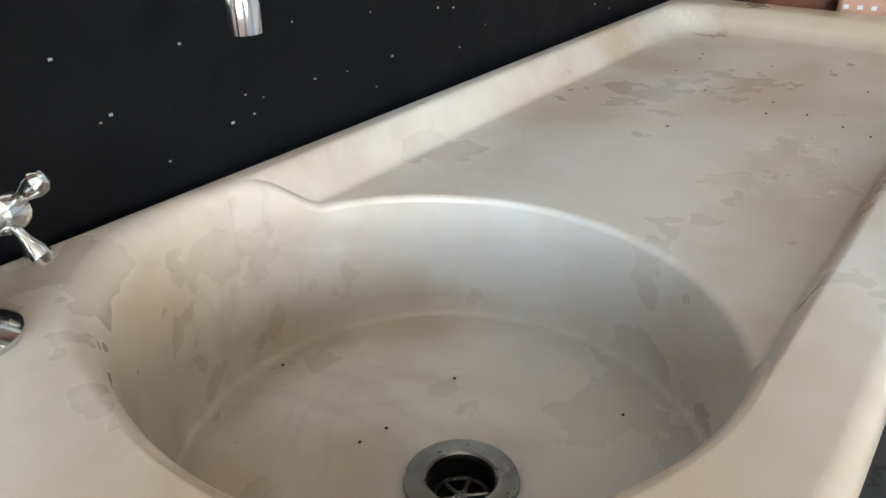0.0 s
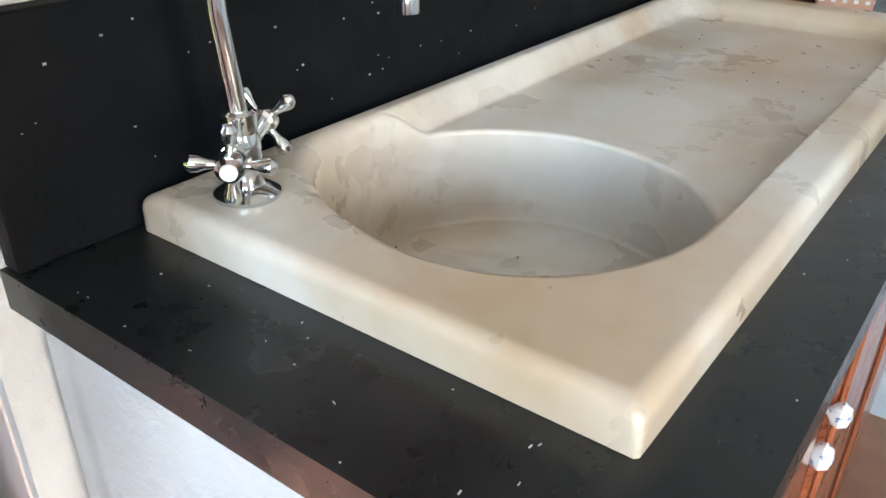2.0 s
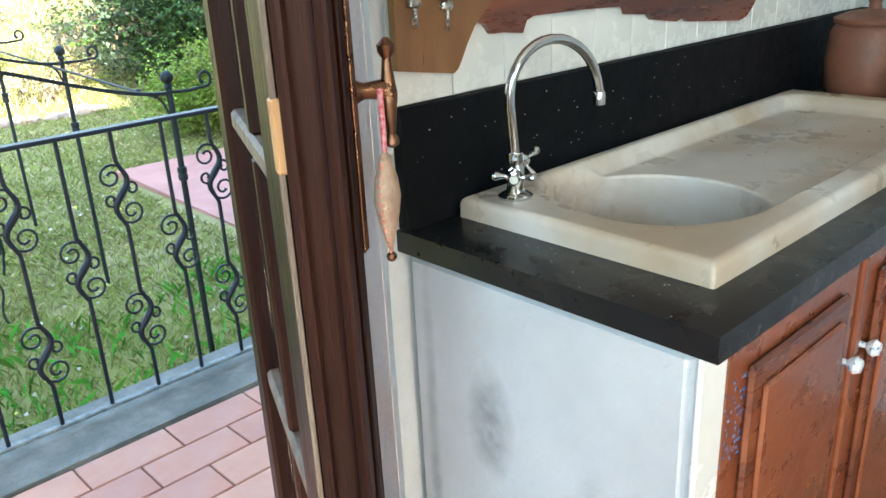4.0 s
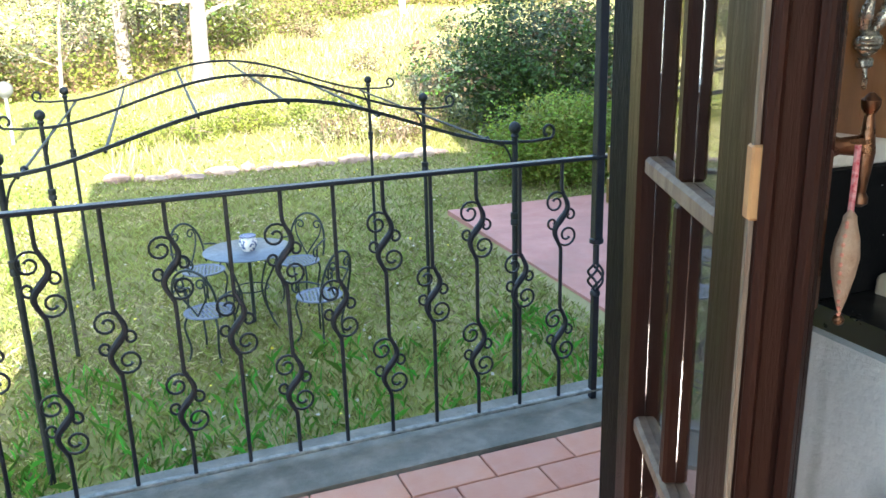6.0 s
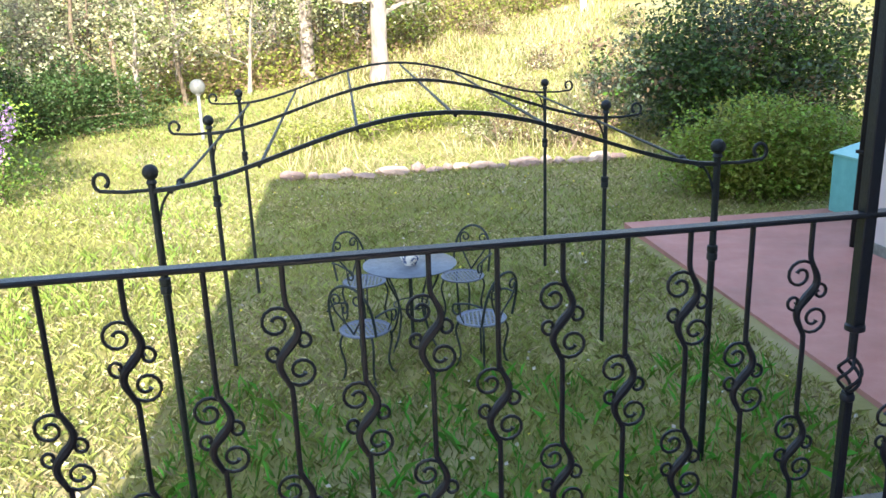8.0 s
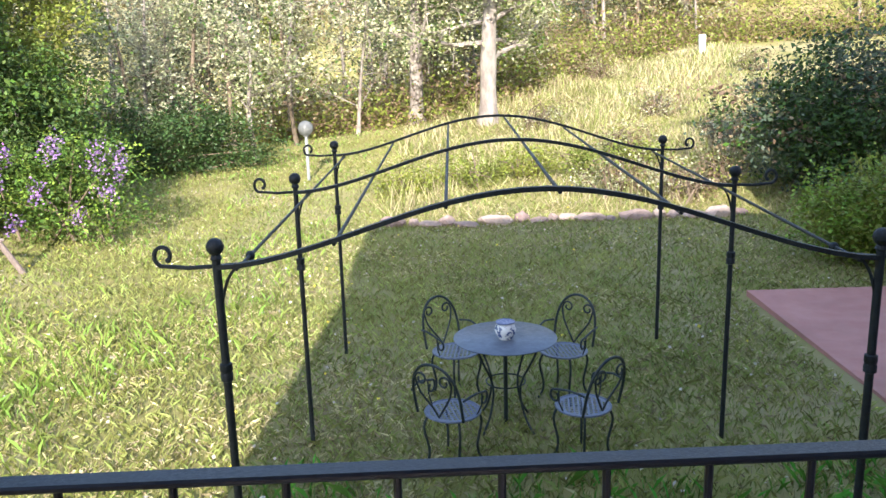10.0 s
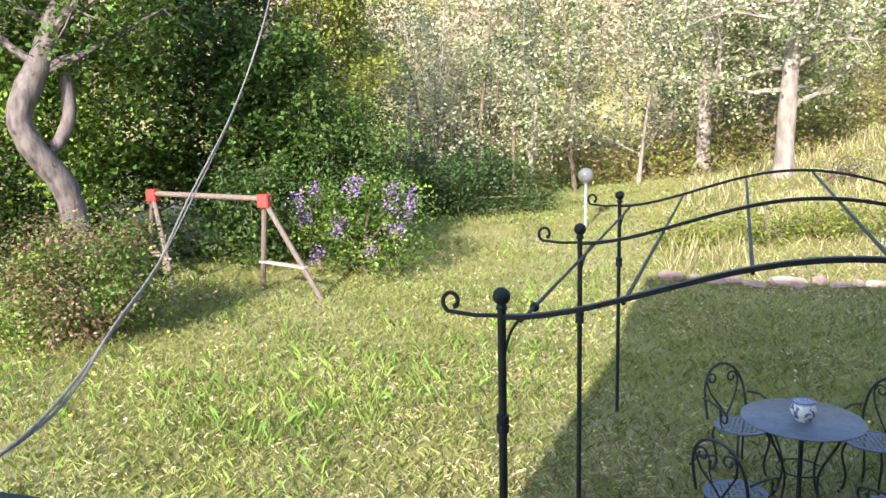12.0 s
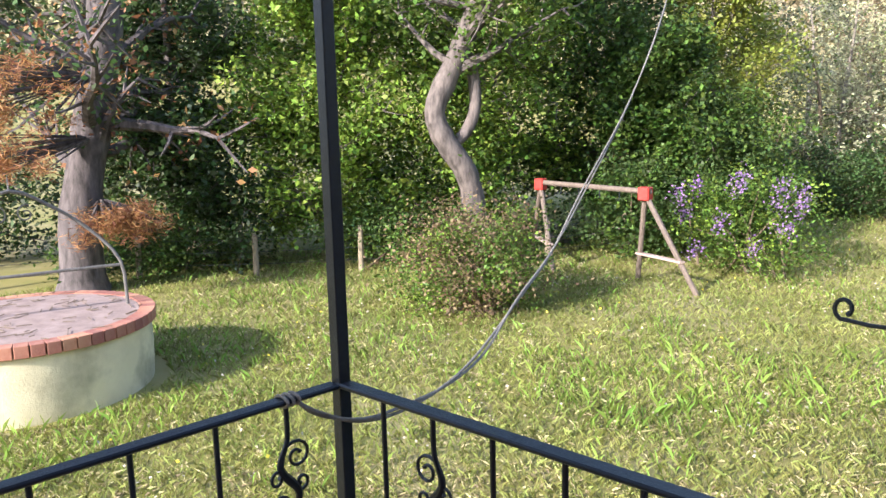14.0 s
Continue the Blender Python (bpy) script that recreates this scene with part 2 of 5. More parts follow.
    def ball(self, c, r, seg=12, m=None):
        prof = [(max(0.001, r * math.sin(math.pi * i / 8)), -r * math.cos(math.pi * i / 8)) for i in range(9)]
        mm = Matrix.Translation(c)
        return self.lathe(prof, seg, m @ mm if m else mm)

    def prism(self, outline, a, b, axis="y", m=None):
        """A flat outline (two coordinates a point) given thickness from a to b along the axis."""
        n = len(outline)

        def pt(p, q):
            return {"y": (p[0], q, p[1]), "x": (q, p[0], p[1]), "z": (p[0], p[1], q)}[axis]
        vs = [pt(p, a) for p in outline] + [pt(p, b) for p in outline]
        fs = [tuple(range(n)), tuple(reversed(range(n, 2 * n)))] + [(i, i + n, (i + 1) % n + n, (i + 1) % n) for i in range(n)]
        area = sum(outline[i][0] * outline[(i + 1) % n][1] - outline[(i + 1) % n][0] * outline[i][1] for i in range(n))
        flip = (area > 0) if axis != "y" else (area < 0)
        if (b > a) == flip:
            fs = [tuple(reversed(f)) for f in fs]
            fs = fs
        return self.add(vs, fs, m)


def part(name, mb, material, parent=None, label="", smooth=False, at=None, angle=35):
    me = bpy.data.meshes.new(name)
    me.from_pydata(mb.v, [], mb.f)
    me.materials.append(material)
    me.update()
    if smooth:
        me.shade_smooth()
        me.set_sharp_from_angle(angle=radians(angle))
    ob = new(name, me)
    if parent:
        ob.parent = parent
    if at:
        ob.matrix_basis = at
    if label:
        tagged(ob, label)
    return ob


def raw_mesh(name, verts, faces, material, smooth=False):
    """A mesh from arrays: faces all of one size."""
    me = bpy.data.meshes.new(name)
    n, k = faces.shape
    me.vertices.add(len(verts))
    me.vertices.foreach_set("co", np.ascontiguousarray(verts, dtype=np.float32).ravel())
    me.loops.add(n * k)
    me.loops.foreach_set("vertex_index", np.ascontiguousarray(faces, dtype=np.int32).ravel())
    me.polygons.add(n)
    me.polygons.foreach_set("loop_start", np.arange(0, n * k, k, dtype=np.int32))
    me.materials.append(material)
    me.update(calc_edges=True)
    if smooth:
        me.shade_smooth()
    return new(name, me)


def thing(name, label, category, group="", at=None):
    ob = new(name)
    ob.empty_display_size = 0.1
    if at:
        ob.matrix_basis = at
    return tagged(ob, label, category, group)


def solid(name, a, b, material, c=0.0, label="", category="", kind="structure"):
    ob = part(name, MB().box(a, b, c), material)
    return tagged(ob, label, category, kind=kind)


def scroll(cx, cz, r, start, turns, hand=1, n=18, y=0.0, tight=0.25):
    """Points of a spiral in the x-z plane, from its outer end inwards."""
    out = []
    for i in range(n + 1):
        u = i / n
        a = start + hand * turns * 2 * math.pi * u
        rr = r * (1 - (1 - tight) * u)
        out.append((cx + rr * math.cos(a), y, cz + rr * math.sin(a)))
    return out


def ground(x, y):
    """Height of the garden."""
    back = max(0.0, y - 16.2)
    s = 0.035 + 0.15 / (1 + math.exp(-(x + 0.5) / 3.0))
    z = -1.6 + s * back - 0.0018 * s * back * back * (1 if back < 60 else 0)
    if back >= 60:
        z = -1.6 + s * 60 - 0.0018 * s * 3600 + 0.1 * (back - 60)
    left = max(0.0, -x - 15.0)
    z += 0.03 * left * (1 if y > 0 else 0)
    z += 0.03 * math.sin(x * 0.9 + 1) * math.sin(y * 0.7)
    return z

# ---- house ----
EAVE = 5.3
WT = 0.5            # thickness of the outer wall
DX0, DX1 = -1.40, -0.02   # balcony door opening
DECK = -0.24
RA = 0.022          # slant of the balcony front against the wall
R0 = 1.789


def rail_pt(x, z, out=0.0):
    return (x - out * math.sin(math.atan(RA)), R0 + RA * x + out * math.cos(math.atan(RA)), z)


def house():
    solid("wall_door_left", (-2.35, 0.0, -1.75), (DX0, WT, 3.0), FACADE, 0.01)
    tagged(part("wall_door_right", MB().prism([(-0.02, 0.0), (5.72, 0.0), (5.72, WT), (0.09, WT)], -1.75, 3.0, "z"), FACADE), kind="structure")
    tagged(part("wall_over_door", MB().prism([(DX0, 0.0), (-0.02, 0.0), (0.09, WT), (DX0, WT)], 2.15, 3.0, "z"), FACADE), kind="structure")
    tagged(part("wall_under_door", MB().prism([(DX0, 0.0), (-0.02, 0.0), (0.09, WT), (DX0, WT)], -1.75, -0.02, "z"), FACADE), kind="structure")
    solid("wall_upper", (-2.35, 0.0, 3.0), (5.72, WT, EAVE), FACADE)
    for nm, a, b in (("wall_side_low", (-2.35, -4.2, -1.75), (-2.05, 0.0, 0.9)), ("wall_side_high", (-2.35, -4.2, 2.3), (-2.05, 0.0, EAVE)), ("wall_side_front", (-2.35, -0.9, 0.9), (-2.05, 0.0, 2.3)), ("wall_side_rear", (-2.35, -4.2, 0.9), (-2.05, -2.7, 2.3))):
        solid(nm, a, b, FACADE)
    for nm, a, b in (("wall_back_low", (-2.05, -4.2, -1.75), (1.6, -3.9, 0.9)), ("wall_back_high", (-2.05, -4.2, 2.3), (1.6, -3.9, EAVE)), ("wall_back_left", (-2.05, -4.2, 0.9), (-1.2, -3.9, 2.3)), ("wall_back_right", (-0.4, -4.2, 0.9), (1.6, -3.9, 2.3))):
        solid(nm, a, b, PLASTER)
    solid("wall_kitchen_end", (1.5, -3.9, -1.75), (1.6, -0.002, 3.0), PLASTER)
    solid("floor_kitchen", (-2.05, -3.9, -0.25), (1.50, 0.0, 0.0), FLOORT)
    tagged(part("door_sill", MB().prism([(DX0, 0.002), (-0.02, 0.002), (0.09, WT - 0.002), (DX0, WT - 0.002)], -0.02, 0.0, "z"), TERRA), kind="structure")
    solid("ceiling_kitchen", (-2.05, -3.9, 2.75), (1.50, 0.0, 2.95), WHITEC)
    solid("plaster_wall_inner", (DX1 + 0.002, -0.012, 0.0), (1.50, 0.0, 2.75), PLASTER)
    # roof of the house and of the balcony
    roof = part("roof", MB().prism([(-4.4, EAVE), (0.95, EAVE), (0.95, EAVE + 0.15), (-4.4, EAVE + 0.9)], -2.6, 6.0, "x"), TERRA)
    tagged(roof, kind="structure")
    # the wing that stands forward
    wing = part("wall_wing", MB().box((5.72, WT, -1.8), (6.1, 8.62, 6.2), 0.02), FACADE)
    tagged(wing, kind="structure")
    solid("wall_wing_end", (6.1, 8.32, -1.8), (11.0, 8.62, 6.2), FACADE)
    solid("wall_wing_back", (10.7, 0.0, -1.8), (11.0, 8.32, 6.2), FACADE)
    solid("wall_wing_foot", (5.69, WT, -1.62), (5.718, 8.61, -1.42), CONCR, 0.01)
    solid("roof_wing", (5.6, 0.0, 6.2), (11.2, 9.1, 6.35), TERRA)
    pipe = thing("drainpipe", "dark metal drainpipe fixed at the corner of the rendered wing wall", "drainpipe", at=pose(5.66, 8.55, -1.6))
    part("pipe", MB().tube([(0, 0, 0.05), (0, 0, 7.7)], 0.05, 10), FRAMEB, pipe, smooth=True)
    for z in (1.2, 3.4, 5.6):
        part("clamp", MB().box((-0.06, -0.07, z), (0.059, 0.07, z + 0.04), 0.005), FRAMEB, pipe)
    cab = thing("storage_cabinet", "pale turquoise outdoor cabinet with a sloping lid, on red paving", "cabinet", at=pose(6.8, 10.0, -1.545))
    part("body", MB().prism([(-0.3, 0), (0.4, 0), (0.4, 1.0), (-0.3, 0.82)], -0.35, 0.35), mat("turquoise_paint", (0.18, 0.5, 0.45), (0.14, 0.42, 0.38), 6, 0.5), cab)
    part("lid", MB().prism([(-0.34, 0.82), (0.43, 1.02), (0.43, 1.045), (-0.34, 0.845)], -0.38, 0.38), mat("turquoise_lid", (0.25, 0.55, 0.5), None, 6, 0.5), cab, "lighter sloping lid")


# ---- balcony ----
def s_bar(cz, w=0.024, h=0.060):
    """The wave of a baluster round the height cz."""
    return [(-0.0, cz + 2.2 * h), (w * 0.2, cz + 1.7 * h), (w, cz + 1.0 * h), (w * 0.95, cz + 0.5 * h), (0.0, cz), (-w * 0.95, cz - 0.5 * h), (-w, cz - 1.0 * h), (-w * 0.2, cz - 1.7 * h), (0.0, cz - 2.2 * h)]


def smooth_pts(p, n=3):
    """Rounds a run of points (Catmull-Rom)."""
    q = [Vector(a) for a in p]
    q = [q[0] * 2 - q[1]] + q + [q[-1] * 2 - q[-2]]
    out = []
    for i in range(1, len(q) - 2):
        for k in range(n):
            t = k / n
            out.append(0.5 * ((2 * q[i]) + (q[i + 1] - q[i - 1]) * t + (2 * q[i - 1] - 5 * q[i] + 4 * q[i + 1] - q[i + 2]) * t * t + (3 * q[i] - q[i - 1] - 3 * q[i + 1] + q[i + 2]) * t ** 3))
    return out + [q[-2]]


def baluster_mesh(name, centres, top, bottom):
    """One forged baluster in the x-z plane with its curls."""
    ob = new(name)
    pts = [(0, 0, top)]
    for c in centres:
        pts += [(x, 0, z) for x, z in s_bar(c)]
    pts += [(0, 0, bottom)]
    path = smooth_pts(pts, 3)
    rad = []
    for p in path:
        d = min(abs(p.z - c) for c in centres)
        rad.append(0.0072 + 0.0058 * max(0, 1 - d / 0.09))
    part("bar", MB().tube(path, rad, 8, up=(0, 1, 0)), RAILP, ob, smooth=True)
    for c in centres:
        for hx, cx, cz, r, st, tn in ((-1, -0.025, c + 0.064, 0.044, 0.15, 1.35), (-1, -0.036, c - 0.012, 0.027, -0.5, 1.05), (1, 0.036, c + 0.012, 0.027, 2.64, 1.05), (1, 0.025, c - 0.064, 0.044, 3.3, 1.35)):
            up = cz > c + 0.03
            if hx < 0 and up:
                sp = scroll(cx, cz, r, 0.4, 1.35, 1)
            elif hx < 0:
                sp = scroll(cx, cz, r, -0.3, 1.1, -1, 14)
            elif cz > c - 0.03:
                sp = scroll(cx, cz, r, math.pi - 0.3, 1.1, -1, 14)
            else:
                sp = scroll(cx, cz, r, math.pi + 0.4, 1.35, 1)
            part("scroll", MB().tube(sp, [0.0046] * (len(sp) - 1) + [0.007], 6, up=(0, 1, 0)), RAILP, ob, smooth=True)
    return ob


def railing(name, label, a, b, places, top, bottom):
    """One run of railing from a to b; places gives each baluster's distance and kind."""
    a, b = Vector((*a, 0)), Vector((*b, 0))
    length = (b - a).length
    ang = math.degrees(math.atan2(b.y - a.y, b.x - a.x))
    run = thing(name, label, "railing", "balcony railings", pose(a.x, a.y, 0, 0, 0, ang))
    part("top_rail", MB().box((0, -0.0225, top), (length, 0.0225, top + 0.014), 0.004), RAILP, run, "flat blue-black painted handrail")
    part("bottom_rail", MB().box((0, -0.014, bottom), (length, 0.014, bottom + 0.014), 0.004), RAILB, run, "weathered pale bottom rail")
    protos = {}
    for x, kind in places:
        if x > length - 0.005:
            continue
        if kind not in protos:
            h = top - bottom
            cs = [bottom + h * 0.775, bottom + h * 0.29] if kind == 0 else [bottom + h * 0.545]
            protos[kind] = o = baluster_mesh("baluster", cs, top, bottom + 0.013)
            o.parent = run
            o.matrix_basis = pose(x, 0, 0)
        else:
            copy_thing(protos[kind], pose(x, 0, 0))
    return run


RAILB = mat("weathered_rail", (0.12, 0.14, 0.14), (0.3, 0.32, 0.3), 30, 0.5, 0.0, 0.3, 90)


def balcony():
    a = math.atan(RA)
    x0, x1 = -2.20, 0.985
    zt, zb = 0.742, -0.200
    L = R0 + RA * x0, R0 + RA * x1
    # slab, kerb and tiles
    out = 0.16
    slab = MB().prism([(x0 - 0.12, WT), (x1 + 0.2, WT), (x1 + 0.2, L[1] + out), (x0 - 0.12, L[0] + out - 0.03)], DECK - 0.16, DECK - 0.012, "z")
    deck = tagged(part("balcony_floor", slab, CONCR), kind="structure")
    for nm, pa, pb in (("kerb", (x0 - 0.12, L[0] + out - 0.04), (x1 + 0.2, L[1] + out)),):
        d = Vector((pb[0] - pa[0], pb[1] - pa[1], 0)).normalized()
        n = Vector((d.y, -d.x, 0)) * 0.335
        o = [(pa[0], pa[1]), (pb[0], pb[1]), (pb[0] + n.x, pb[1] + n.y), (pa[0] + n.x, pa[1] + n.y)]
        tagged(part("balcony_" + nm, MB().prism(o, DECK - 0.012, DECK + 0.012, "z"), CONCR), kind="structure")
    TL = (0.30, 0.148)
    n = Vector((math.sin(a), -math.cos(a), 0))
    d = Vector((math.cos(a), math.sin(a), 0))
    o0 = Vector((x0 - 0.02, L[0] - 0.205, 0))
    proto = None
    for j in range(9):
        for i in range(-1, 11):
            p = o0 + d * (i * 0.306 + (0.153 if j % 2 else 0)) + n * (j * 0.154)
            if p.y - 0.17 < WT - 0.03 or p.x < x0 - 0.2 or p.x > x1 + 0.02:
                continue
            if proto is None:
                proto = MB().box((0, -TL[1], DECK - 0.012), (TL[0], 0, DECK + 0.004), 0.003)
                first = part("tile", proto, TERRA, deck)
                first.matrix_basis = pose(p.x, p.y, 0, 0, 0, math.degrees(a))
            else:
                t = bpy.data.objects.new("tile", first.data)
                scene.collection.objects.link(t)
                t.parent, t.matrix_basis = deck, pose(p.x, p.y, 0, 0, 0, math.degrees(a))
    house()
    # railing
    xs = (0.655, 0.484, 0.312, 0.141, -0.030, -0.200, -0.372, -0.543, -0.724, -0.906, -1.09, -1.275, -1.46, -1.66, -1.85, -2.03)
    run = [((x - x0) / math.cos(a), k % 2) for k, x in enumerate(xs)] + [((x1 - 0.012 - x0) / math.cos(a), 0)]
    railing("front_railing", "black wrought-iron balcony railing with wavy curled balusters, long front run", (x0, L[0]), (x1, L[1]), run, zt, zb)
    side = [(0.16, 0), (0.36, 1), (0.57, 1), (0.78, 0), (0.98, 1), (1.17, 0)]
    railing("side_railing", "black wrought-iron balcony railing, end run with a rope tied on", (x0, L[0] - 0.02), (x0, WT), side, zt, zb)
    railing("return_railing", "black wrought-iron balcony railing, short run turning back to the wall", (x1, L[1] - 0.02), (x1 + 0.14, WT), [(0.15, 0), (0.32, 1), (0.49, 0), (0.66, 1), (0.83, 0), (1.0, 1), (1.16, 0)], zt, zb)
    for px, label in ((x0, "tall square black steel post at the open balcony corner"), (0.81, "tall black steel post with a twisted basket knot below the handrail")):
        post = thing("balcony_post", label, "post", "balcony posts", pose(px, R0 + RA * px, 0, 0, 0, math.degrees(a)))
        if px < 0:
            part("shaft", MB().box((-0.019, -0.019, DECK + 0.012), (0.019, 0.019, 3.6), 0.003), RAILP, post)
        else:
            part("shaft", MB().box((-0.018, -0.018, 0.42), (0.018, 0.018, 3.6), 0.003), RAILP, post)
            part("lower_shaft", MB().box((-0.013, -0.013, DECK + 0.012), (0.013, 0.013, 0.235), 0.003), RAILP, post)
            part("neck", MB().tube([(0, 0, 0.335), (0, 0, 0.42)], 0.012, 8), RAILP, post)
            for k in range(4):
                pts = [(0.033 * math.sin(math.pi * u) * math.cos(k * math.pi / 2 + 3.6 * u) , 0.033 * math.sin(math.pi * u) * math.sin(k * math.pi / 2 + 3.6 * u), 0.225 + 0.12 * u) for u in [i / 12 for i in range(13)]]
                part("basket_wire", MB().tube(pts, 0.0052, 6), RAILP, post, smooth=True)
            part("ring", MB().lathe([(0.016, 0.205), (0.02, 0.21), (0.02, 0.222), (0.016, 0.228)], 12), RAILP, post, smooth=True)
            part("collar", MB().lathe([(0.018, 0.415), (0.027, 0.42), (0.027, 0.435), (0.018, 0.44)], 12), RAILP, post, smooth=True)
    beam = MB().prism([(x0 - 0.1, L[0] - 0.06), (x1 + 0.1, L[1] - 0.06), (x1 + 0.1, L[1] + 0.08), (x0 - 0.1, L[0] + 0.08)], 3.6, 3.75, "z")
    tagged(part("balcony_beam", beam, WOODD), kind="structure")
    cover = MB().prism([(x0 - 0.25, WT), (x1 + 0.4, WT), (x1 + 0.4, L[1] + 0.3), (x0 - 0.25, L[0] + 0.3)], 3.75, 3.87, "z")
    tagged(part("balcony_roof", cover, TERRA), kind="structure")


balcony()


# ---- balcony door ----
def balcony_door():
    # fixed frame along the splayed right jamb, with its rebates
    fr = [(0.026, 0.53), (0.058, 0.53), (0.058, 0.501), (0.045, 0.47), (-0.045, 0.19), (-0.109, 0.19), (-0.10, 0.235), (-0.075, 0.26), (-0.078, 0.30), (-0.045, 0.325), (-0.048, 0.37), (-0.018, 0.395), (-0.020, 0.44), (0.008, 0.46), (0.006, 0.50)]
    fr = [(x + 0.03, y) for x, y in fr]
    tagged(part("door_frame_right", MB().prism(fr, -0.02, 2.15, "z"), FRAMEB), kind="structure")
    solid("door_frame_left", (DX0 + 0.002, 0.30, -0.02), (DX0 + 0.07, 0.46, 2.15), FRAMEB, 0.006)
    solid("door_frame_top", (DX0 + 0.07, 0.30, 2.08), (-0.06, 0.46, 2.148), FRAMEB, 0.006)
    hg = mat("old_brass", (0.3, 0.24, 0.14), (0.2, 0.15, 0.08), 40, 0.4, 1.0)
    hinge = thing("shutter_hinge", "tarnished brass hinge on the black door frame", "hinge", at=pose(0.03, 0, 0))
    for z in (0.965, 0.905):
        part("plate", MB().box((0.034, 0.531, z), (0.056, 0.540, z + 0.048), 0.003), hg, hinge)
        part("knuckle", MB().tube([(0.033, 0.540, z), (0.033, 0.540, z + 0.048)], 0.006, 8), hg, hinge, smooth=True)
    # the glazed leaf, swung in
    hx, hy = -0.085, 0.215
    ang = math.degrees(math.atan2(-0.285 - hy, -0.295 - hx))
    leaf = thing("balcony_door_leaf", "open dark-stained wooden French door leaf with small glass panes", "door", at=pose(hx, hy, 0.01, 0, 0, ang))
    Lw, T, H = 0.53, 0.052, 2.06
    part("hinge_stile", MB().box((0, -T / 2, 0), (0.085, T / 2, H), 0.006), WOODD, leaf)
    st = part("lock_stile", MB().box((Lw - 0.1, -T / 2, 0), (Lw, T / 2, H), 0.006), WOODD, leaf)
    part("bead", MB().box((Lw - 0.08, T / 2, 0.0), (Lw - 0.055, T / 2 + 0.009, H), 0.004), WOODD, st)
    part("bead", MB().box((Lw - 0.035, T / 2, 0.0), (Lw - 0.01, T / 2 + 0.012, H), 0.005), WOODD, st)
    part("bead", MB().box((Lw, -0.022, 0.0), (Lw + 0.010, -0.010, H), 0.004), WOODD, st)
    part("bead", MB().box((Lw, 0.010, 0.0), (Lw + 0.014, 0.024, H), 0.005), WOODD, st)
    part("worn_arris", MB().box((Lw - 0.006, -T / 2 - 0.0015, 0.0), (Lw + 0.001, -T / 2 + 0.003, H), 0.0005), WOODRAW, st, "pale worn edge")
    part("chip", MB().box((Lw - 0.012, -T / 2 - 0.003, 1.08), (Lw + 0.003, -T / 2 + 0.008, 1.14), 0.002), mat("bare_chip", (0.5, 0.28, 0.12), (0.4, 0.2, 0.09), 20, 0.7), st, "chipped bare wood")
    part("bottom_panel", MB().box((0.085, -T / 2 + 0.004, 0.0), (Lw - 0.1, T / 2 - 0.004, 0.34), 0.005), WOODD, leaf)
    part("top_rail", MB().box((0.085, -T / 2, H - 0.09), (Lw - 0.1, T / 2, H), 0.005), WOODD, leaf)
    zs = (0.34, 0.665, 1.045, 1.43, 1.97)
    for z in zs[1:-1]:
        part("muntin", MB().box((0.085, -0.018, z - 0.013), (Lw - 0.1, 0.018, z + 0.013), 0.005), WOODRAW, leaf, "sun-bleached glazing bar")
    mx = 0.5 * (0.085 + Lw - 0.1)
    for z0, z1 in zip(zs, zs[1:]):
        part("muntin", MB().box((mx - 0.012, -0.017, z0 + 0.013), (mx + 0.012, 0.017, z1 - 0.013), 0.004), WOODD, leaf)
        for xa, xb in ((0.085, mx - 0.012), (mx + 0.012, Lw - 0.1)):
            p = part("pane", MB().box((xa, -0.002, z0 + 0.013), (xb, 0.002, z1 - 0.013)), glass("window_glass"), leaf)
            p.visible_shadow = False
    pl = part("handle_plate", MB().box((Lw - 0.068, T / 2 + 0.012, 0.99), (Lw - 0.028, T / 2 + 0.022, 1.24), 0.006), BRASS, leaf, "copper-toned back plate")
    h = MB().tube([(Lw - 0.048, T / 2 + 0.02, 1.13), (Lw - 0.048, T / 2 + 0.032, 1.13), (Lw - 0.048, T / 2 + 0.050, 1.13)], [0.013, 0.007, 0.009], 10)
    part("handle_stem", h, BRASS, leaf, smooth=True)
    prof = [(0.003, -0.075), (0.009, -0.07), (0.009, -0.062), (0.0055, -0.055), (0.0075, -0.035), (0.011, 0.0), (0.0075, 0.03), (0.0055, 0.05), (0.010, 0.058), (0.011, 0.068), (0.003, 0.078)]
    part("handle_grip", MB().lathe([(r * 0.72, z * 0.62) for r, z in prof], 14, Matrix.Translation((Lw - 0.048, T / 2 + 0.054, 1.125))), BRASS, leaf, "turned copper lever handle", smooth=True)
    # ornament on the handle
    m = leaf.matrix_basis @ Matrix.Translation((Lw - 0.040, T / 2 + 0.044, 1.128))
    orn = thing("hanging_ornament", "padded fabric fish with red beads hanging from the door handle", "ornament", at=Matrix.Translation(m.translation) @ pose(0, 0, 0, 0, 0, 35))
    part("cord", MB().tube([(0.0, 0, 0.004), (0.002, 0, -0.03), (0.0, 0, -0.055)], 0.0028, 6), mat("red_cord", (0.4, 0.03, 0.05), (0.6, 0.3, 0.3), 220, 0.8), orn, "red and white twisted cord", smooth=True)
    body = [(0.002, -0.142), (0.008, -0.128), (0.015, -0.108), (0.0185, -0.092), (0.016, -0.076), (0.010, -0.062), (0.009, -0.056), (0.002, -0.050)]
    part("body", MB().lathe(body, 16, Matrix.Diagonal((1.25, 0.6, 1, 1))), mat("cream_fabric", (0.5, 0.36, 0.26), (0.4, 0.25, 0.17), 60, 0.9, 0, 0.5, 300), orn, "faded cream and pink fabric", smooth=True)
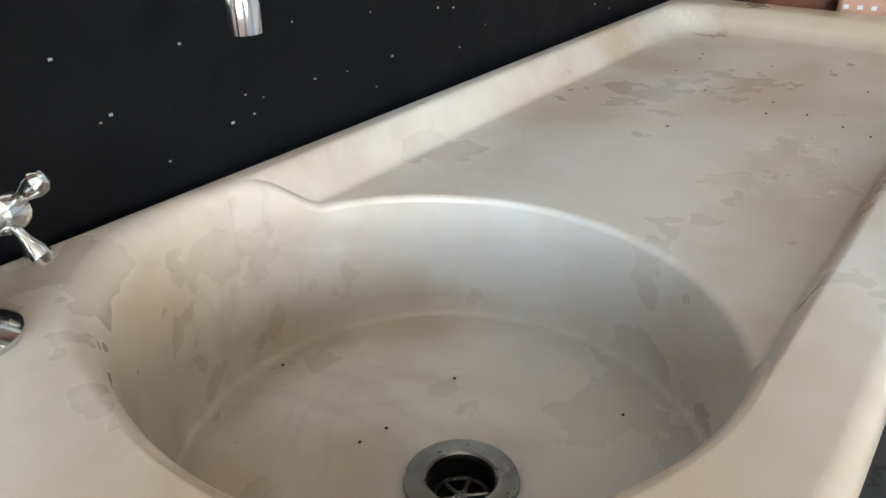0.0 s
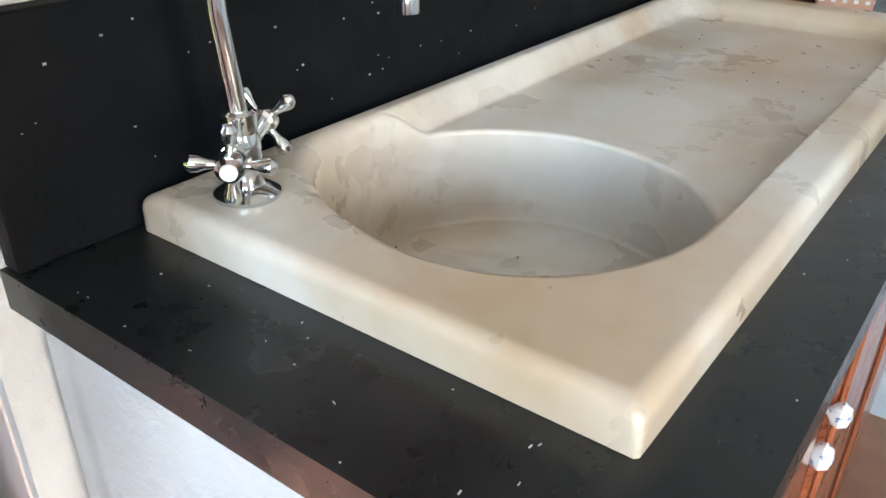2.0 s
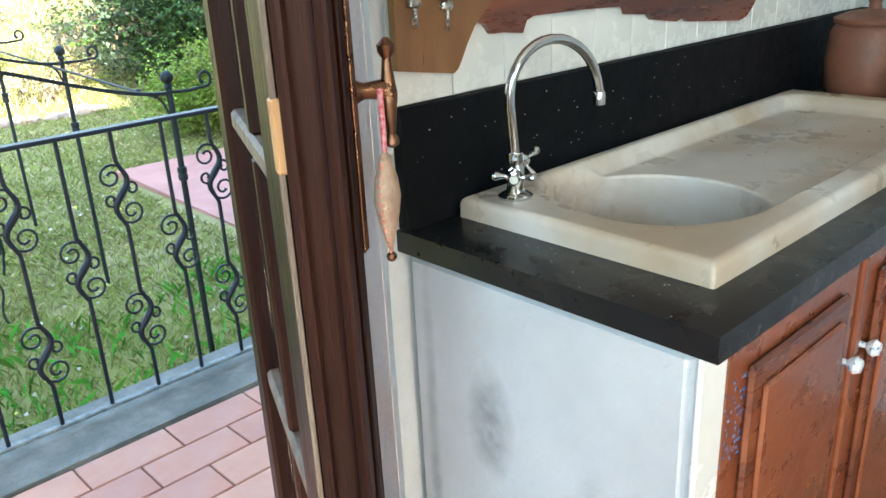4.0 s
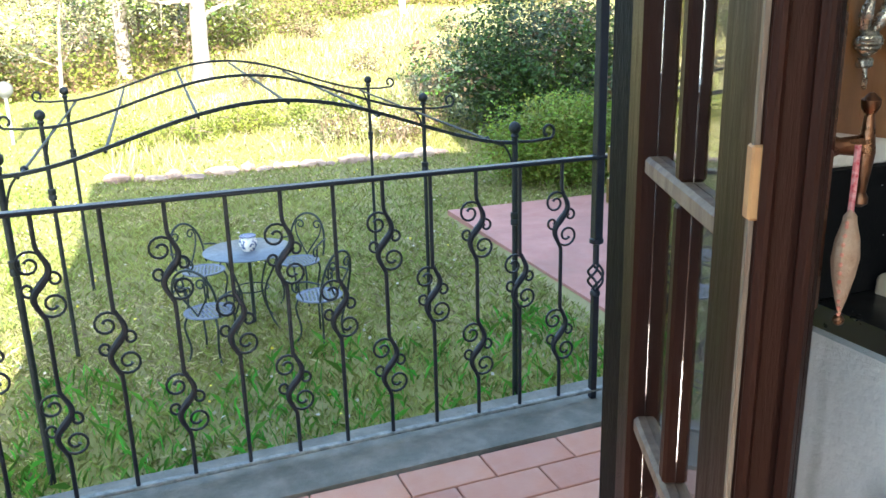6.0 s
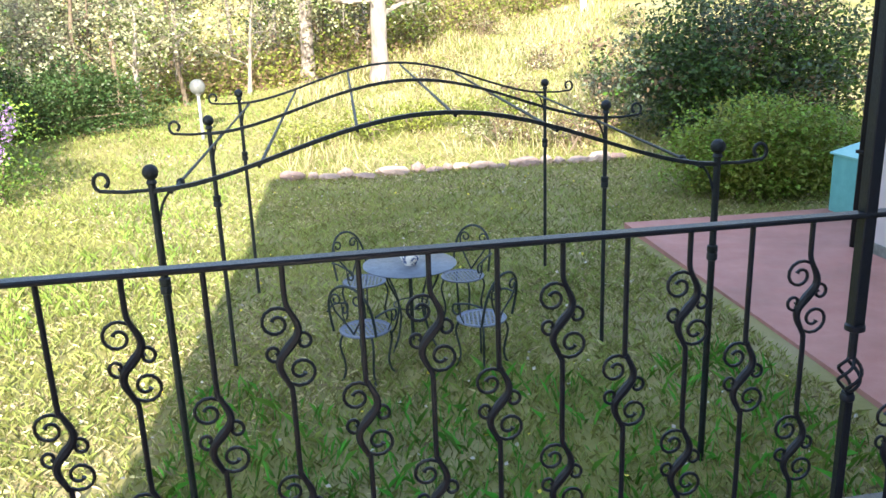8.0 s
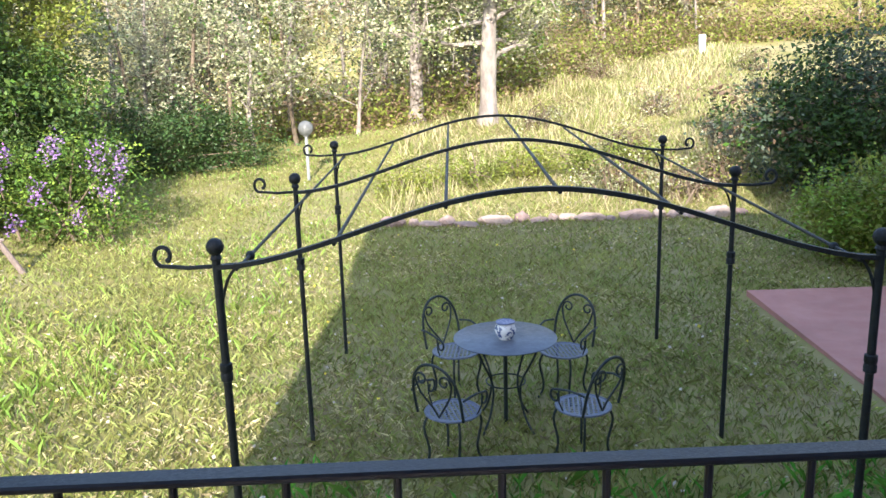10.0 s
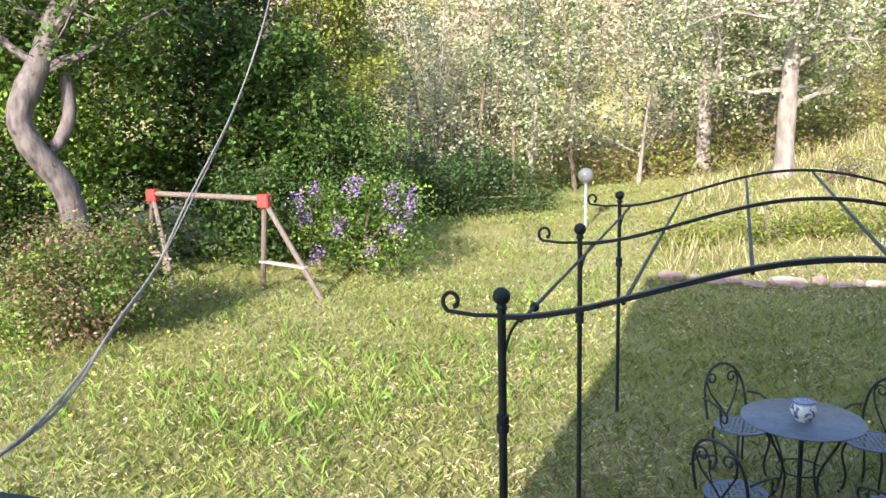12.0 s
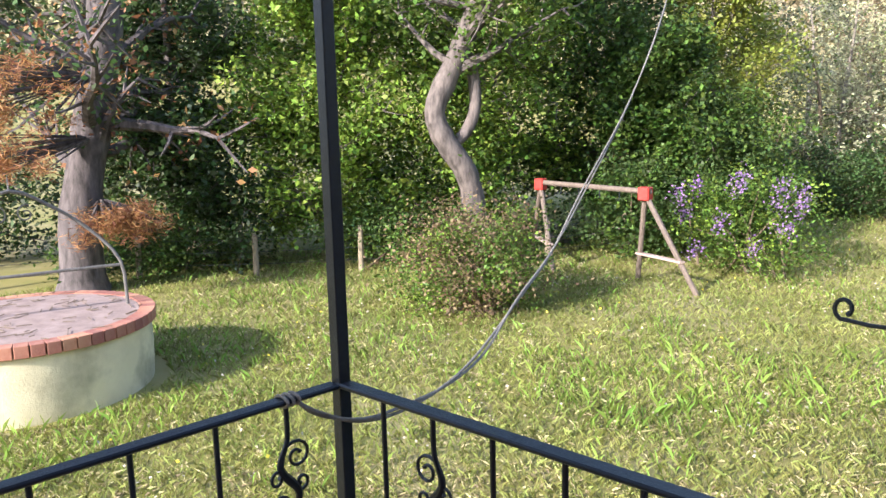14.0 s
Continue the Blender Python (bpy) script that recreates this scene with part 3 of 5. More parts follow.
    for s in (-1, 1):
        for i, (r, z) in enumerate(body[:6]):
            for q in (0, 0.5):
                r2, z2 = body[i + 1]
                part("bead", MB().ball((s * 1.25 * (r + (r2 - r) * q), 0, z + (z2 - z) * q), 0.0018, 6), mat("red_bead", (0.5, 0.12, 0.08), (0.6, 0.3, 0.22), 90, 0.4), orn)
    part("tip_bead", MB().ball((0, 0, -0.148), 0.005, 10), BRASS, orn, smooth=True)


balcony_door()


# ---- kitchen ----
CD = 0.480          # depth of the counter


def sink():
    """Antique marble slab sink: round bowl running into a sunk draining board."""
    X0, X1, Y0, Y1 = 0.092, 1.085, -0.422, -0.040
    cx, cy, q = 0.291, -0.221, 0.935   # q scales the bowl
    zr = 0.93

    def top(x, y):
        # the sunk board: a channel as wide as the bowl, which rounds off its near end
        half, far_x, rr = 0.158, 1.03, 0.055
        if x < cx:
            g = max(0.0, 1 - abs((math.degrees(math.atan2(y + 0.221, x - cx)) - 158 + 180) % 360 - 180) / 62)
            d = math.hypot(x - cx, y + 0.220) - half + 0.015 * g * g * (3 - 2 * g)
        else:
            qx, qy = x - far_x + rr, abs(y + 0.220) - half + rr
            d = math.hypot(max(qx, 0), max(qy, 0)) + min(max(qx, qy), 0) - rr
        t = min(1, max(0, (-d + 0.004) / (0.024 if y > -0.2 or x > 0.98 else 0.015)))
        z = zr - 0.027 * t * t * (3 - 2 * t)
        e = min(x - X0, X1 - x, y - Y0, Y1 - y)
        if e < 0.012:
            u = 1 - e / 0.012
            z -= 0.012 * (1 - math.sqrt(max(0, 1 - u * u)))
        return z
    N = 560
    fx, fy, fr = 0.317, -0.219, 0.1515    # the floor of the bowl sits a little off the rim's centre
    dx, dy = 0.306, -0.238                # the drain
    vs, rings = [], []
    for k in range(N):
        a = 2 * math.pi * k / N
        c, s = math.cos(a), math.sin(a)
        # the lip is broad and soft towards the tap and tight at the board
        off = abs((math.degrees(a) - 118 + 180) % 360 - 180)
        soft = max(0.0, 1 - off / 70)
        rho = 0.0045 + 0.012 * soft * soft * (3 - 2 * soft)
        near = max(0.0, 1 - abs((math.degrees(a) - 158 + 180) % 360 - 180) / 62)
        rw = 0.1665 * q - 0.015 * near * near * (3 - 2 * near)
        lim = min((X1 - cx) / c if c > 1e-9 else 9, (X0 - cx) / c if c < -1e-9 else 9, (Y1 - cy) / s if s > 1e-9 else 9, (Y0 - cy) / s if s < -1e-9 else 9)
        start = min(rw + rho, lim - 0.004)
        zt = top(cx + start * c, cy + start * s)
        ln = [(dx + 0.0185 * c, dy + 0.0185 * s, 0.782), (dx + 0.0195 * c, dy + 0.0195 * s, 0.7975)]
        for u in (0.25, 0.5, 0.75, 0.97, 1.0):
            r = 0.0195 + (fr - 0.0195) * u
            ln.append((dx + (fx - dx) * u + r * c, dy + (fy - dy) * u + r * s, 0.798 + 0.0015 * u - (0.0012 if u == 1.0 else 0)))
        ln.append((fx + (fr + 0.002) * c, fy + (fr + 0.002) * s, 0.8025))
        for u in (0.12, 0.3, 0.5, 0.7, 0.85, 1.0):
            r = fr + 0.0025 + (rw - fr - 0.0025) * u
            ln.append((fx + (cx - fx) * u + r * c, fy + (cy - fy) * u + r * s, 0.8045 + (zt - rho - 0.8045) * u))
        for i in range(1, 7):
            h = math.pi / 2 * i / 6
            r = rw + (start - rw) * (1 - math.cos(h))
            ln.append((cx + r * c, cy + r * s, zt - rho * (1 - math.sin(h))))
        M = 70
        for i in range(1, M + 1):
            r = start + (lim - start) * (i / M)
            ln.append((cx + r * c, cy + r * s, top(cx + r * c, cy + r * s)))
        ln[-1] = (cx + lim * c, cy + lim * s, zr - 0.012)
        ln.append((cx + lim * c, cy + lim * s, 0.9005))
        rings.append(len(ln))
        vs += ln
    P = rings[0]
    idx = np.arange(N * P).reshape(N, P)
    nx = np.roll(idx, -1, axis=0)
    f = np.stack([idx[:, :-1], idx[:, 1:], nx[:, 1:], nx[:, :-1]], axis=-1).reshape(-1, 4)
    DULLST = mat("dull_steel", (0.32, 0.31, 0.29), (0.2, 0.19, 0.18), 40, 0.32, 1.0, 0.05, 90)
    sk = thing("marble_sink", "antique veined marble slab sink with a round bowl, on the counter", "sink")
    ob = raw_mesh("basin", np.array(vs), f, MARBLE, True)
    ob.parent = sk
    at = Matrix.Translation((dx, dy, 0))
    part("drain_ring", MB().lathe([(0.0188, 0.7965), (0.0192, 0.8005), (0.0205, 0.8018), (0.022, 0.8012), (0.0235, 0.8008), (0.0305, 0.8012), (0.0318, 0.8008), (0.0325, 0.799)], 40, at, False), DULLST, sk, "steel drain ring", smooth=True)
    well = MB().lathe([(0.0, 0.7785), (0.0165, 0.779), (0.0178, 0.783), (0.0187, 0.7975), (0.0183, 0.7975), (0.0172, 0.783), (0.016, 0.7797), (0.0, 0.7795)], 32, at, False)
    part("drain_well", well, FRAMEB, sk, "dark drain well", smooth=True)
    g = MB()
    for k in range(6):
        a = math.pi * k / 3 + 0.3
        part("spoke", MB().tube([(dx + 0.003 * math.cos(a), dy + 0.003 * math.sin(a), 0.7865), (dx + 0.0155 * math.cos(a), dy + 0.0155 * math.sin(a), 0.7858)], 0.0013, 6), DULLST, sk, "steel strainer spoke")
    g.lathe([(0.0145, 0.7855), (0.0155, 0.787), (0.0172, 0.786), (0.016, 0.785)], 28, at, False)
    g.lathe([(0.0, 0.7855), (0.0045, 0.7862), (0.0035, 0.7882), (0.0, 0.7887)], 14, at)
    part("strainer", g, DULLST, sk, "steel strainer ring and hub")
    rnd = random.Random(4)
    cr = MB()
    for k in range(22):
        if k < 9:
            a, r = rnd.uniform(0, 6.28), 0.15 * math.sqrt(rnd.random())
            p = (cx + r * math.cos(a), cy + r * math.sin(a), 0.8005)
        else:
            p = (rnd.uniform(0.52, 0.92), rnd.uniform(-0.37, -0.11), 0.9035)
        cr.box((p[0] - 0.0008, p[1] - 0.0006, p[2]), (p[0] + 0.0009, p[1] + 0.0008, p[2] + 0.0008))
    tagged(part("crumbs", cr, FRAMEB), "small dark crumbs scattered in the marble bowl", "crumbs", kind="stuff")


def cross_handle(ob, at, turn):
    """A four-armed tap handle facing out along its own y."""
    m = at
    part("hub", MB().lathe([(0.004, 0.0), (0.009, 0.004), (0.0105, 0.010), (0.0095, 0.017), (0.004, 0.019)], 16, m @ pose(0, 0, 0, 90)), CHROME, ob, smooth=True)
    part("cap", MB().lathe([(0.0, 0.0185), (0.0058, 0.0188), (0.0055, 0.021), (0.0, 0.0215)], 14, m @ pose(0, 0, 0, 90)), mat("ceramic_cap", (0.7, 0.68, 0.6), None, 20, 0.15), ob, "cream ceramic button", smooth=True)
    for k in range(4):
        a = turn + k * 90
        mm = m @ pose(0, -0.010, 0) @ pose(0, 0, 0, 0, a, 0)
        pr = [(0.0032, 0.005), (0.0028, 0.011), (0.0037, 0.016), (0.0056, 0.021), (0.0058, 0.025), (0.0034, 0.0285), (0.0, 0.0295)]
        part("spoke", MB().lathe(pr, 12, mm), CHROME, ob, smooth=True)


def faucet():
    fx, fy, z0 = 0.137, -0.103, 0.9305
    fa = thing("kitchen_tap", "polished chrome gooseneck tap with two cross handles on the sink", "tap", at=pose(fx, fy, z0))
    part("base", MB().lathe([(0.0, 0.0), (0.023, 0.0), (0.0235, 0.003), (0.019, 0.006), (0.013, 0.009), (0.011, 0.016), (0.0125, 0.022), (0.0125, 0.04), (0.0105, 0.046), (0.0118, 0.05), (0.0118, 0.060), (0.009, 0.062)], 24), CHROME, fa, smooth=True)
    H, r = 0.126, 0.0760
    dirx, diry = math.cos(radians(-11)), math.sin(radians(-11))
    lean = -0.115          # the stem leans towards the door
    pts = [(0, 0, 0.055), (0, 0, 0.10), (0, 0, H)]
    pts += [(dirx * r * (1 - math.cos(a)), diry * r * (1 - math.cos(a)), H + r * math.sin(a)) for a in [math.pi * i / 16 for i in range(1, 16)]]
    pts += [(dirx * 2 * r, diry * 2 * r, H + 0.004), (dirx * 2 * r * 1.01, diry * 2 * r * 1.01, H - 0.004)]
    pts = [(x + lean * (z - 0.055), y, z) for x, y, z in pts]
    part("spout", MB().tube(pts, 0.0068, 14), CHROME, fa, smooth=True)
    e = pts[-1]
    part("aerator", MB().lathe([(0.006, -0.018), (0.0085, -0.017), (0.0088, -0.004), (0.0078, 0.0)], 16, Matrix.Translation(e)), CHROME, fa, smooth=True)
    for nm, az in (("front", -50.0), ("back", 118.0)):
        d = pose(0, 0, 0.035, 0, 0, az)
        part("arm", MB().tube([(0, 0, 0), (0, -0.018, 0.003), (0, -0.032, 0.006)], [0.009, 0.0075, 0.0085], 14, d), CHROME, fa, smooth=True)
        cross_handle(fa, pose(0, 0, 0.035, 0, 0, az) @ pose(0, -0.032, 0.006, 8, 0, 0), 4 if nm == "front" else 38)


def sooty_plaster():
    """Plaster with two soft darker grey patches and a faint vertical streak."""
    m = PLASTER.copy()
    m.name = "sooty_plaster"
    nt = m.node_tree
    bs = nt.nodes["Principled BSDF"]
    src = bs.inputs["Base Color"].links[0].from_socket
    for (cy, cz, sy, sz), amount in (((-0.165, 0.66, 0.05, 0.105), 0.62), ((-0.052, 0.45, 0.016, 0.6), 0.38), ((-0.33, 0.62, 0.03, 0.07), 0.2)):
        tc, mp = nt.nodes.new("ShaderNodeTexCoord"), nt.nodes.new("ShaderNodeMapping")
        mp.vector_type = "TEXTURE"
        mp.inputs["Location"].default_value, mp.inputs["Scale"].default_value = (0.0, cy, cz), (10, sy, sz)
        gr, nz, mu = nt.nodes.new("ShaderNodeTexGradient"), nt.nodes.new("ShaderNodeTexNoise"), nt.nodes.new("ShaderNodeMath")
        gr.gradient_type, mu.operation = "SPHERICAL", "MULTIPLY"
        nz.inputs["Scale"].default_value, nz.inputs["Detail"].default_value = 28, 8
        nt.links.new(tc.outputs["Object"], mp.inputs[0])
        nt.links.new(tc.outputs["Object"], nz.inputs[0])
        nt.links.new(mp.outputs[0], gr.inputs[0])
        nt.links.new(gr.outputs[1], mu.inputs[0])
        nt.links.new(nz.outputs[0], mu.inputs[1])
        rg = nt.nodes.new("ShaderNodeMapRange")
        rg.inputs[1].default_value, rg.inputs[2].default_value, rg.inputs[4].default_value = 0.05, 0.4, amount
        nt.links.new(mu.outputs[0], rg.inputs[0])
        mx = nt.nodes.new("ShaderNodeMix")
        mx.data_type = "RGBA"
        nt.links.new(rg.outputs[0], mx.inputs[0])
        nt.links.new(src, mx.inputs[6])
        mx.inputs[7].default_value = (0.12, 0.12, 0.125, 1)
        src = mx.outputs[2]
    nt.links.new(src, bs.inputs["Base Color"])
    return m


def kitchen():
    # masonry side and front of the counter
    solid("counter_end_wall", (0.012, -CD + 0.03, 0.0), (0.066, -0.014, 0.868), sooty_plaster(), 0.012)
    stain = None
    wt = MB()
    for a, b in (((0.0, -CD), (1.498, -0.40)), ((0.0, -0.40), (0.12, -0.06)), ((1.06, -0.40), (1.498, -0.06)), ((0.0, -0.06), (1.498, -0.0125))):
        wt.box((*a, 0.87), (*b, 0.90))
    worktop = part("worktop", wt, WORKT)
    tagged(worktop, "matt black slate worktop with a straight edge", "worktop")
    splash = part("splashback", MB().box((0.004, -0.0325, 0.9005), (1.498, -0.0125, 1.063), 0.002), SLATE)
    tagged(splash, "black slate splashback strip along the tiled wall", "splashback")
    rs = random.Random(21)
    sp = MB()
    for k in range(30):
        u, v = (rs.uniform(0.006, 0.088), rs.uniform(-0.46, -0.06)) if k < 18 else (rs.uniform(0.1, 1.0), rs.uniform(-0.47, -0.43))
        a, ln, w = rs.uniform(0, 3.14), rs.uniform(0.0004, 0.0014), rs.uniform(0.0002, 0.0005)
        sp.box((-ln, -w, 0.9001), (ln, w, 0.9001 + w), 0, pose(u, v, 0, 0, 0, math.degrees(a)))
    tagged(part("white_specks", sp, PLASTER), "tiny white specks and crumbs scattered on the slate worktop", "crumbs", kind="stuff")
    sd = MB()
    for k in range(45):
        u, v = rs.uniform(0.02, 0.9), rs.uniform(0.94, 1.05)
        w = rs.uniform(0.0003, 0.0008)
        sd.box((u - w, -0.0331, v - w), (u + w * rs.uniform(1, 2.5), -0.03255, v + w), 0)
    tagged(part("splash_marks", sd, PLASTER), "pale water marks dotted on the black splashback", "stains", kind="stuff")
    # white tiles over the splashback
    back = thing("tile_field", "glazed white wall tiles above the black splashback", "tiles", at=pose(0, 0, 0))
    back["kind"] = "structure"
    part("grout", MB().box((0.004, -0.0175, 1.0635), (1.498, -0.0125, 1.72)), GROUT, back)
    w = 0.1005
    proto = None
    for i in range(14):
        for j in range(6):
            x, z = 0.0055 + i * w * 1.02, 1.065 + j * w * 1.02
            if proto is None:
                proto = part("tile", MB().box((0, -0.0215, 0), (w, -0.0176, w), 0.0012), TILEW, back)
                proto.matrix_basis = pose(x, 0, z)
            else:
                o = bpy.data.objects.new("tile", proto.data)
                scene.collection.objects.link(o)
                o.parent, o.matrix_basis = back, pose(x, 0, z)
    # decorated tiles
    rnd = random.Random(7)
    for tx, ty, tz, ax in ((0.94, -0.0222, 1.145, "y"), (1.045, -0.0222, 1.145, "y"), (0.365, -0.0222, 1.145, "y")):
        d = MB()
        for k in range(26):
            u, v, s = tx + rnd.uniform(0.012, 0.088), tz + rnd.uniform(0.012, 0.088), rnd.uniform(0.002, 0.006)
            d.prism([(u + s * math.cos(a), v + s * 0.8 * math.sin(a)) for a in [j * 1.256 for j in range(5)]], ty, ty - 0.0006)
        tagged(part("tile_pattern", d, BLUEP), kind="structure")
    # scalloped hood board
    board = thing("scalloped_valance", "red-brown varnished valance with a scalloped edge on the tiled wall", "valance")
    low = [(0.075, 1.112), (0.109, 1.119), (0.118, 1.13), (0.141, 1.159), (0.163, 1.150), (0.175, 1.137), (0.195, 1.137), (0.237, 1.132), (0.245, 1.148), (0.26, 1.153), (0.37, 1.152), (0.481, 1.148), (0.488, 1.135), (0.51, 1.133), (0.55, 1.130), (0.562, 1.12), (0.634, 1.11), (0.66, 1.115), (0.675, 1.106), (0.858, 1.091), (0.885, 1.097), (0.909, 1.115), (0.925, 1.135), (0.97, 1.153), (1.02, 1.175), (1.085, 1.19)]
    part("valance_board", MB().prism([(0.075, 1.62)] + low + [(1.085, 1.62)], -0.0315, -0.0219), WOODR, board)
    part("moulding", MB().box((0.0, -0.085, 1.62), (1.1, -0.0219, 1.66), 0.006), WOODR, board)
    hb = thing("hook_board", "tan wavy-edged wooden board carrying two silvered shell coat hooks", "coat rack")
    o = [(-0.005, 1.112), (0.089, 1.097), (0.097, 1.102), (0.103, 1.111), (0.114, 1.130), (0.129, 1.152), (0.159, 1.178), (0.184, 1.192), (0.205, 1.205), (0.215, 1.216), (0.232, 1.241), (0.25, 1.30), (0.25, 1.62), (-0.005, 1.62)]
    part("board", MB().prism(o, -0.0435, -0.032), WOODB, hb)
    part("spacer", MB().box((0.006, -0.032, 1.2), (0.07, -0.022, 1.6)), WOODB, hb)
    for hx, hz in ((0.019, 1.214), (0.072, 1.207)):
        prof = []
        for i in range(26):
            u = i / 25
            prof.append((0.0005 + 0.0175 * math.sin(math.pi * (0.04 + 0.92 * u)) ** 0.8 * (1 + 0.05 * math.cos(u * 44)), -0.017 + 0.031 * u))
        at = Matrix.Translation((hx, -0.0535, hz))
        body = part("shell_hook", MB().lathe(prof, 20, at @ Matrix.Diagonal((1, 0.7, 1, 1))), SILVER, hb, "silvered ribbed shell hook", smooth=True)
        part("clasp", MB().box((hx - 0.008, -0.0565, hz - 0.030), (hx + 0.010, -0.0435, hz - 0.0185), 0.0025), SILVER, body)
        part("hook", MB().tube(smooth_pts([(hx + 0.003, -0.050, hz - 0.030), (hx + 0.002, -0.052, hz - 0.043), (hx - 0.003, -0.057, hz - 0.051), (hx - 0.010, -0.063, hz - 0.048), (hx - 0.012, -0.066, hz - 0.040)]), 0.0028, 8), SILVER, body, smooth=True)
        for d in (-1, 1):
            horn = [(hx + d * 0.006, -0.052, hz + 0.010), (hx + d * 0.011, -0.056, hz + 0.020), (hx + d * 0.014, -0.060, hz + 0.032), (hx + d * 0.012, -0.062, hz + 0.044)]
            pp = smooth_pts(horn)
            part("horn", MB().tube(pp, [0.0045 + 0.003 * math.sin(math.pi * i / (len(pp) - 1)) for i in range(len(pp))], 10), SILVER, body, smooth=True)
    # base cabinets under the worktop
    solid("counter_pier", (0.0125, -CD + 0.022, 0.0), (0.066, -CD + 0.0295, 0.868), TILEW, 0.003)
    d = MB()
    rnd2 = random.Random(9)
    for k in range(46):
        a, r = rnd2.uniform(0, 6.28), rnd2.uniform(0.002, 0.02)
        u, v = 0.078 + abs(math.sin(k)) * 0.042, 0.70 + (k % 12) * 0.009
        s = rnd2.uniform(0.0015, 0.0035)
        d.prism([(u + s * math.cos(q), v + s * math.sin(q)) for q in [j * 1.256 for j in range(5)]], -CD + 0.0278, -CD + 0.0270)
    tagged(part("tile_pattern_front", d, BLUEP), kind="structure")
    x = 0.068
    first = None
    for k in range(3):
        cab = thing("base_cabinet", "varnished base cabinet with a raised-panel door under the worktop", "cabinet", "kitchen base cabinets", pose(x + k * 0.37, 0, 0))
        part("carcass", MB().box((0, -CD + 0.07, 0.08), (0.365, -0.014, 0.74)), WOODP, cab)
        part("face_frame", MB().box((0, -CD + 0.05, 0.08), (0.365, -CD + 0.07, 0.868)), WOODP, cab)
        part("plinth", MB().box((0.0, -CD + 0.09, 0.0), (0.365, -CD + 0.11, 0.08)), WOODR, cab)
        dr = part("door", MB().box((0.008, -CD + 0.028, 0.10), (0.357, -CD + 0.05, 0.855), 0.004), WOODP, cab)
        part("frame_moulding", MB().box((0.05, -CD + 0.018, 0.15), (0.315, -CD + 0.028, 0.81), 0.006), WOODR, dr)
        part("raised_panel", MB().box((0.075, -CD + 0.012, 0.18), (0.29, -CD + 0.020, 0.78), 0.008), WOODP, dr)
        for s in ((0.335,) if k % 2 == 0 else (0.03,)):
            part("knob", MB().lathe([(0.005, 0.0), (0.004, 0.008), (0.011, 0.014), (0.013, 0.02), (0.009, 0.027), (0.0, 0.029)], 16, pose(s, -CD + 0.028, 0.70, 90)), mat("painted_porcelain", (0.75, 0.74, 0.7), (0.2, 0.25, 0.4), 130, 0.15, lo=0.55, hi=0.62), dr, "white porcelain knob painted with blue flowers", smooth=True)
    # things on the far end of the worktop
    po = thing("terracotta_jar", "lidded brown terracotta jar standing at the far end of the worktop", "jar", at=pose(1.23, -0.14, 0.9005))
    CLAY = mat("brown_clay", (0.24, 0.09, 0.05), (0.16, 0.06, 0.035), 12, 0.5, 0, 0.2, 60)
    part("body", MB().lathe([(0.0, 0.0), (0.07, 0.0), (0.082, 0.02), (0.086, 0.08), (0.08, 0.14), (0.07, 0.155), (0.0, 0.155)], 32), CLAY, po, smooth=True)
    part("lid", MB().lathe([(0.0, 0.155), (0.076, 0.156), (0.078, 0.166), (0.05, 0.178), (0.014, 0.184), (0.012, 0.195), (0.016, 0.205), (0.0, 0.21)], 28), CLAY, po, smooth=True)
    bw = thing("dotted_tin", "small pink cardboard box printed with white dots, beside the terracotta jar", "box", at=pose(1.185, -0.255, 0.9005, 0, 0, 12))
    part("body", MB().box((-0.04, -0.04, 0.0), (0.04, 0.04, 0.08), 0.004), mat("pink_card", (0.55, 0.3, 0.2), (0.5, 0.25, 0.17), 20, 0.7), bw)
    dm = MB()
    for i in range(5):
        for j in range(5):
            dm.box((-0.0408, -0.034 + i * 0.0155, 0.008 + j * 0.014), (-0.04, -0.028 + i * 0.0155, 0.013 + j * 0.014))
            dm.box((-0.034 + i * 0.0155, -0.0408, 0.008 + j * 0.014), (-0.028 + i * 0.0155, -0.04, 0.013 + j * 0.014))
    part("dots", dm, TILEW, bw, "printed white dots")
    b2 = thing("clay_bowl", "shallow brown clay bowl on the black worktop beside the box", "bowl", at=pose(1.22, -0.40, 0.9005))
    part("body", MB().lathe([(0.0, 0.0), (0.035, 0.0), (0.06, 0.03), (0.068, 0.055), (0.064, 0.056), (0.055, 0.032), (0.03, 0.006), (0.0, 0.005)], 28), CLAY, b2, smooth=True)


sink()
faucet()
kitchen()

# ---- garden ----
RNG = np.random.default_rng(11)


def leaves(name, centres, size, material, parent=None, flat=0.3, aspect=0.6, label="", kind="", category=""):
    """Many small folded leaves, one at each centre."""
    c = np.asarray(centres, dtype=float)
    n = len(c)
    s = size * RNG.uniform(0.6, 1.3, n)[:, None]
    u = RNG.normal(size=(n, 3)); u[:, 2] *= 0.6
    u /= np.linalg.norm(u, axis=1)[:, None]
    w = RNG.normal(size=(n, 3)); w[:, 2] *= flat
    w -= u * (u * w).sum(1)[:, None]
    w /= np.linalg.norm(w, axis=1)[:, None]
    nn = np.cross(u, w) * s * 0.12
    v = np.stack([c - u * s * 0.5, c + w * s * aspect * 0.5 + nn, c + u * s * 0.5, c - w * s * aspect * 0.5 + nn], 1).reshape(-1, 3)
    f = np.arange(4 * n).reshape(n, 4)
    ob = raw_mesh(name, v, f, material)
    if parent:
        ob.parent = parent
    return tagged(ob, label, category, kind=kind)


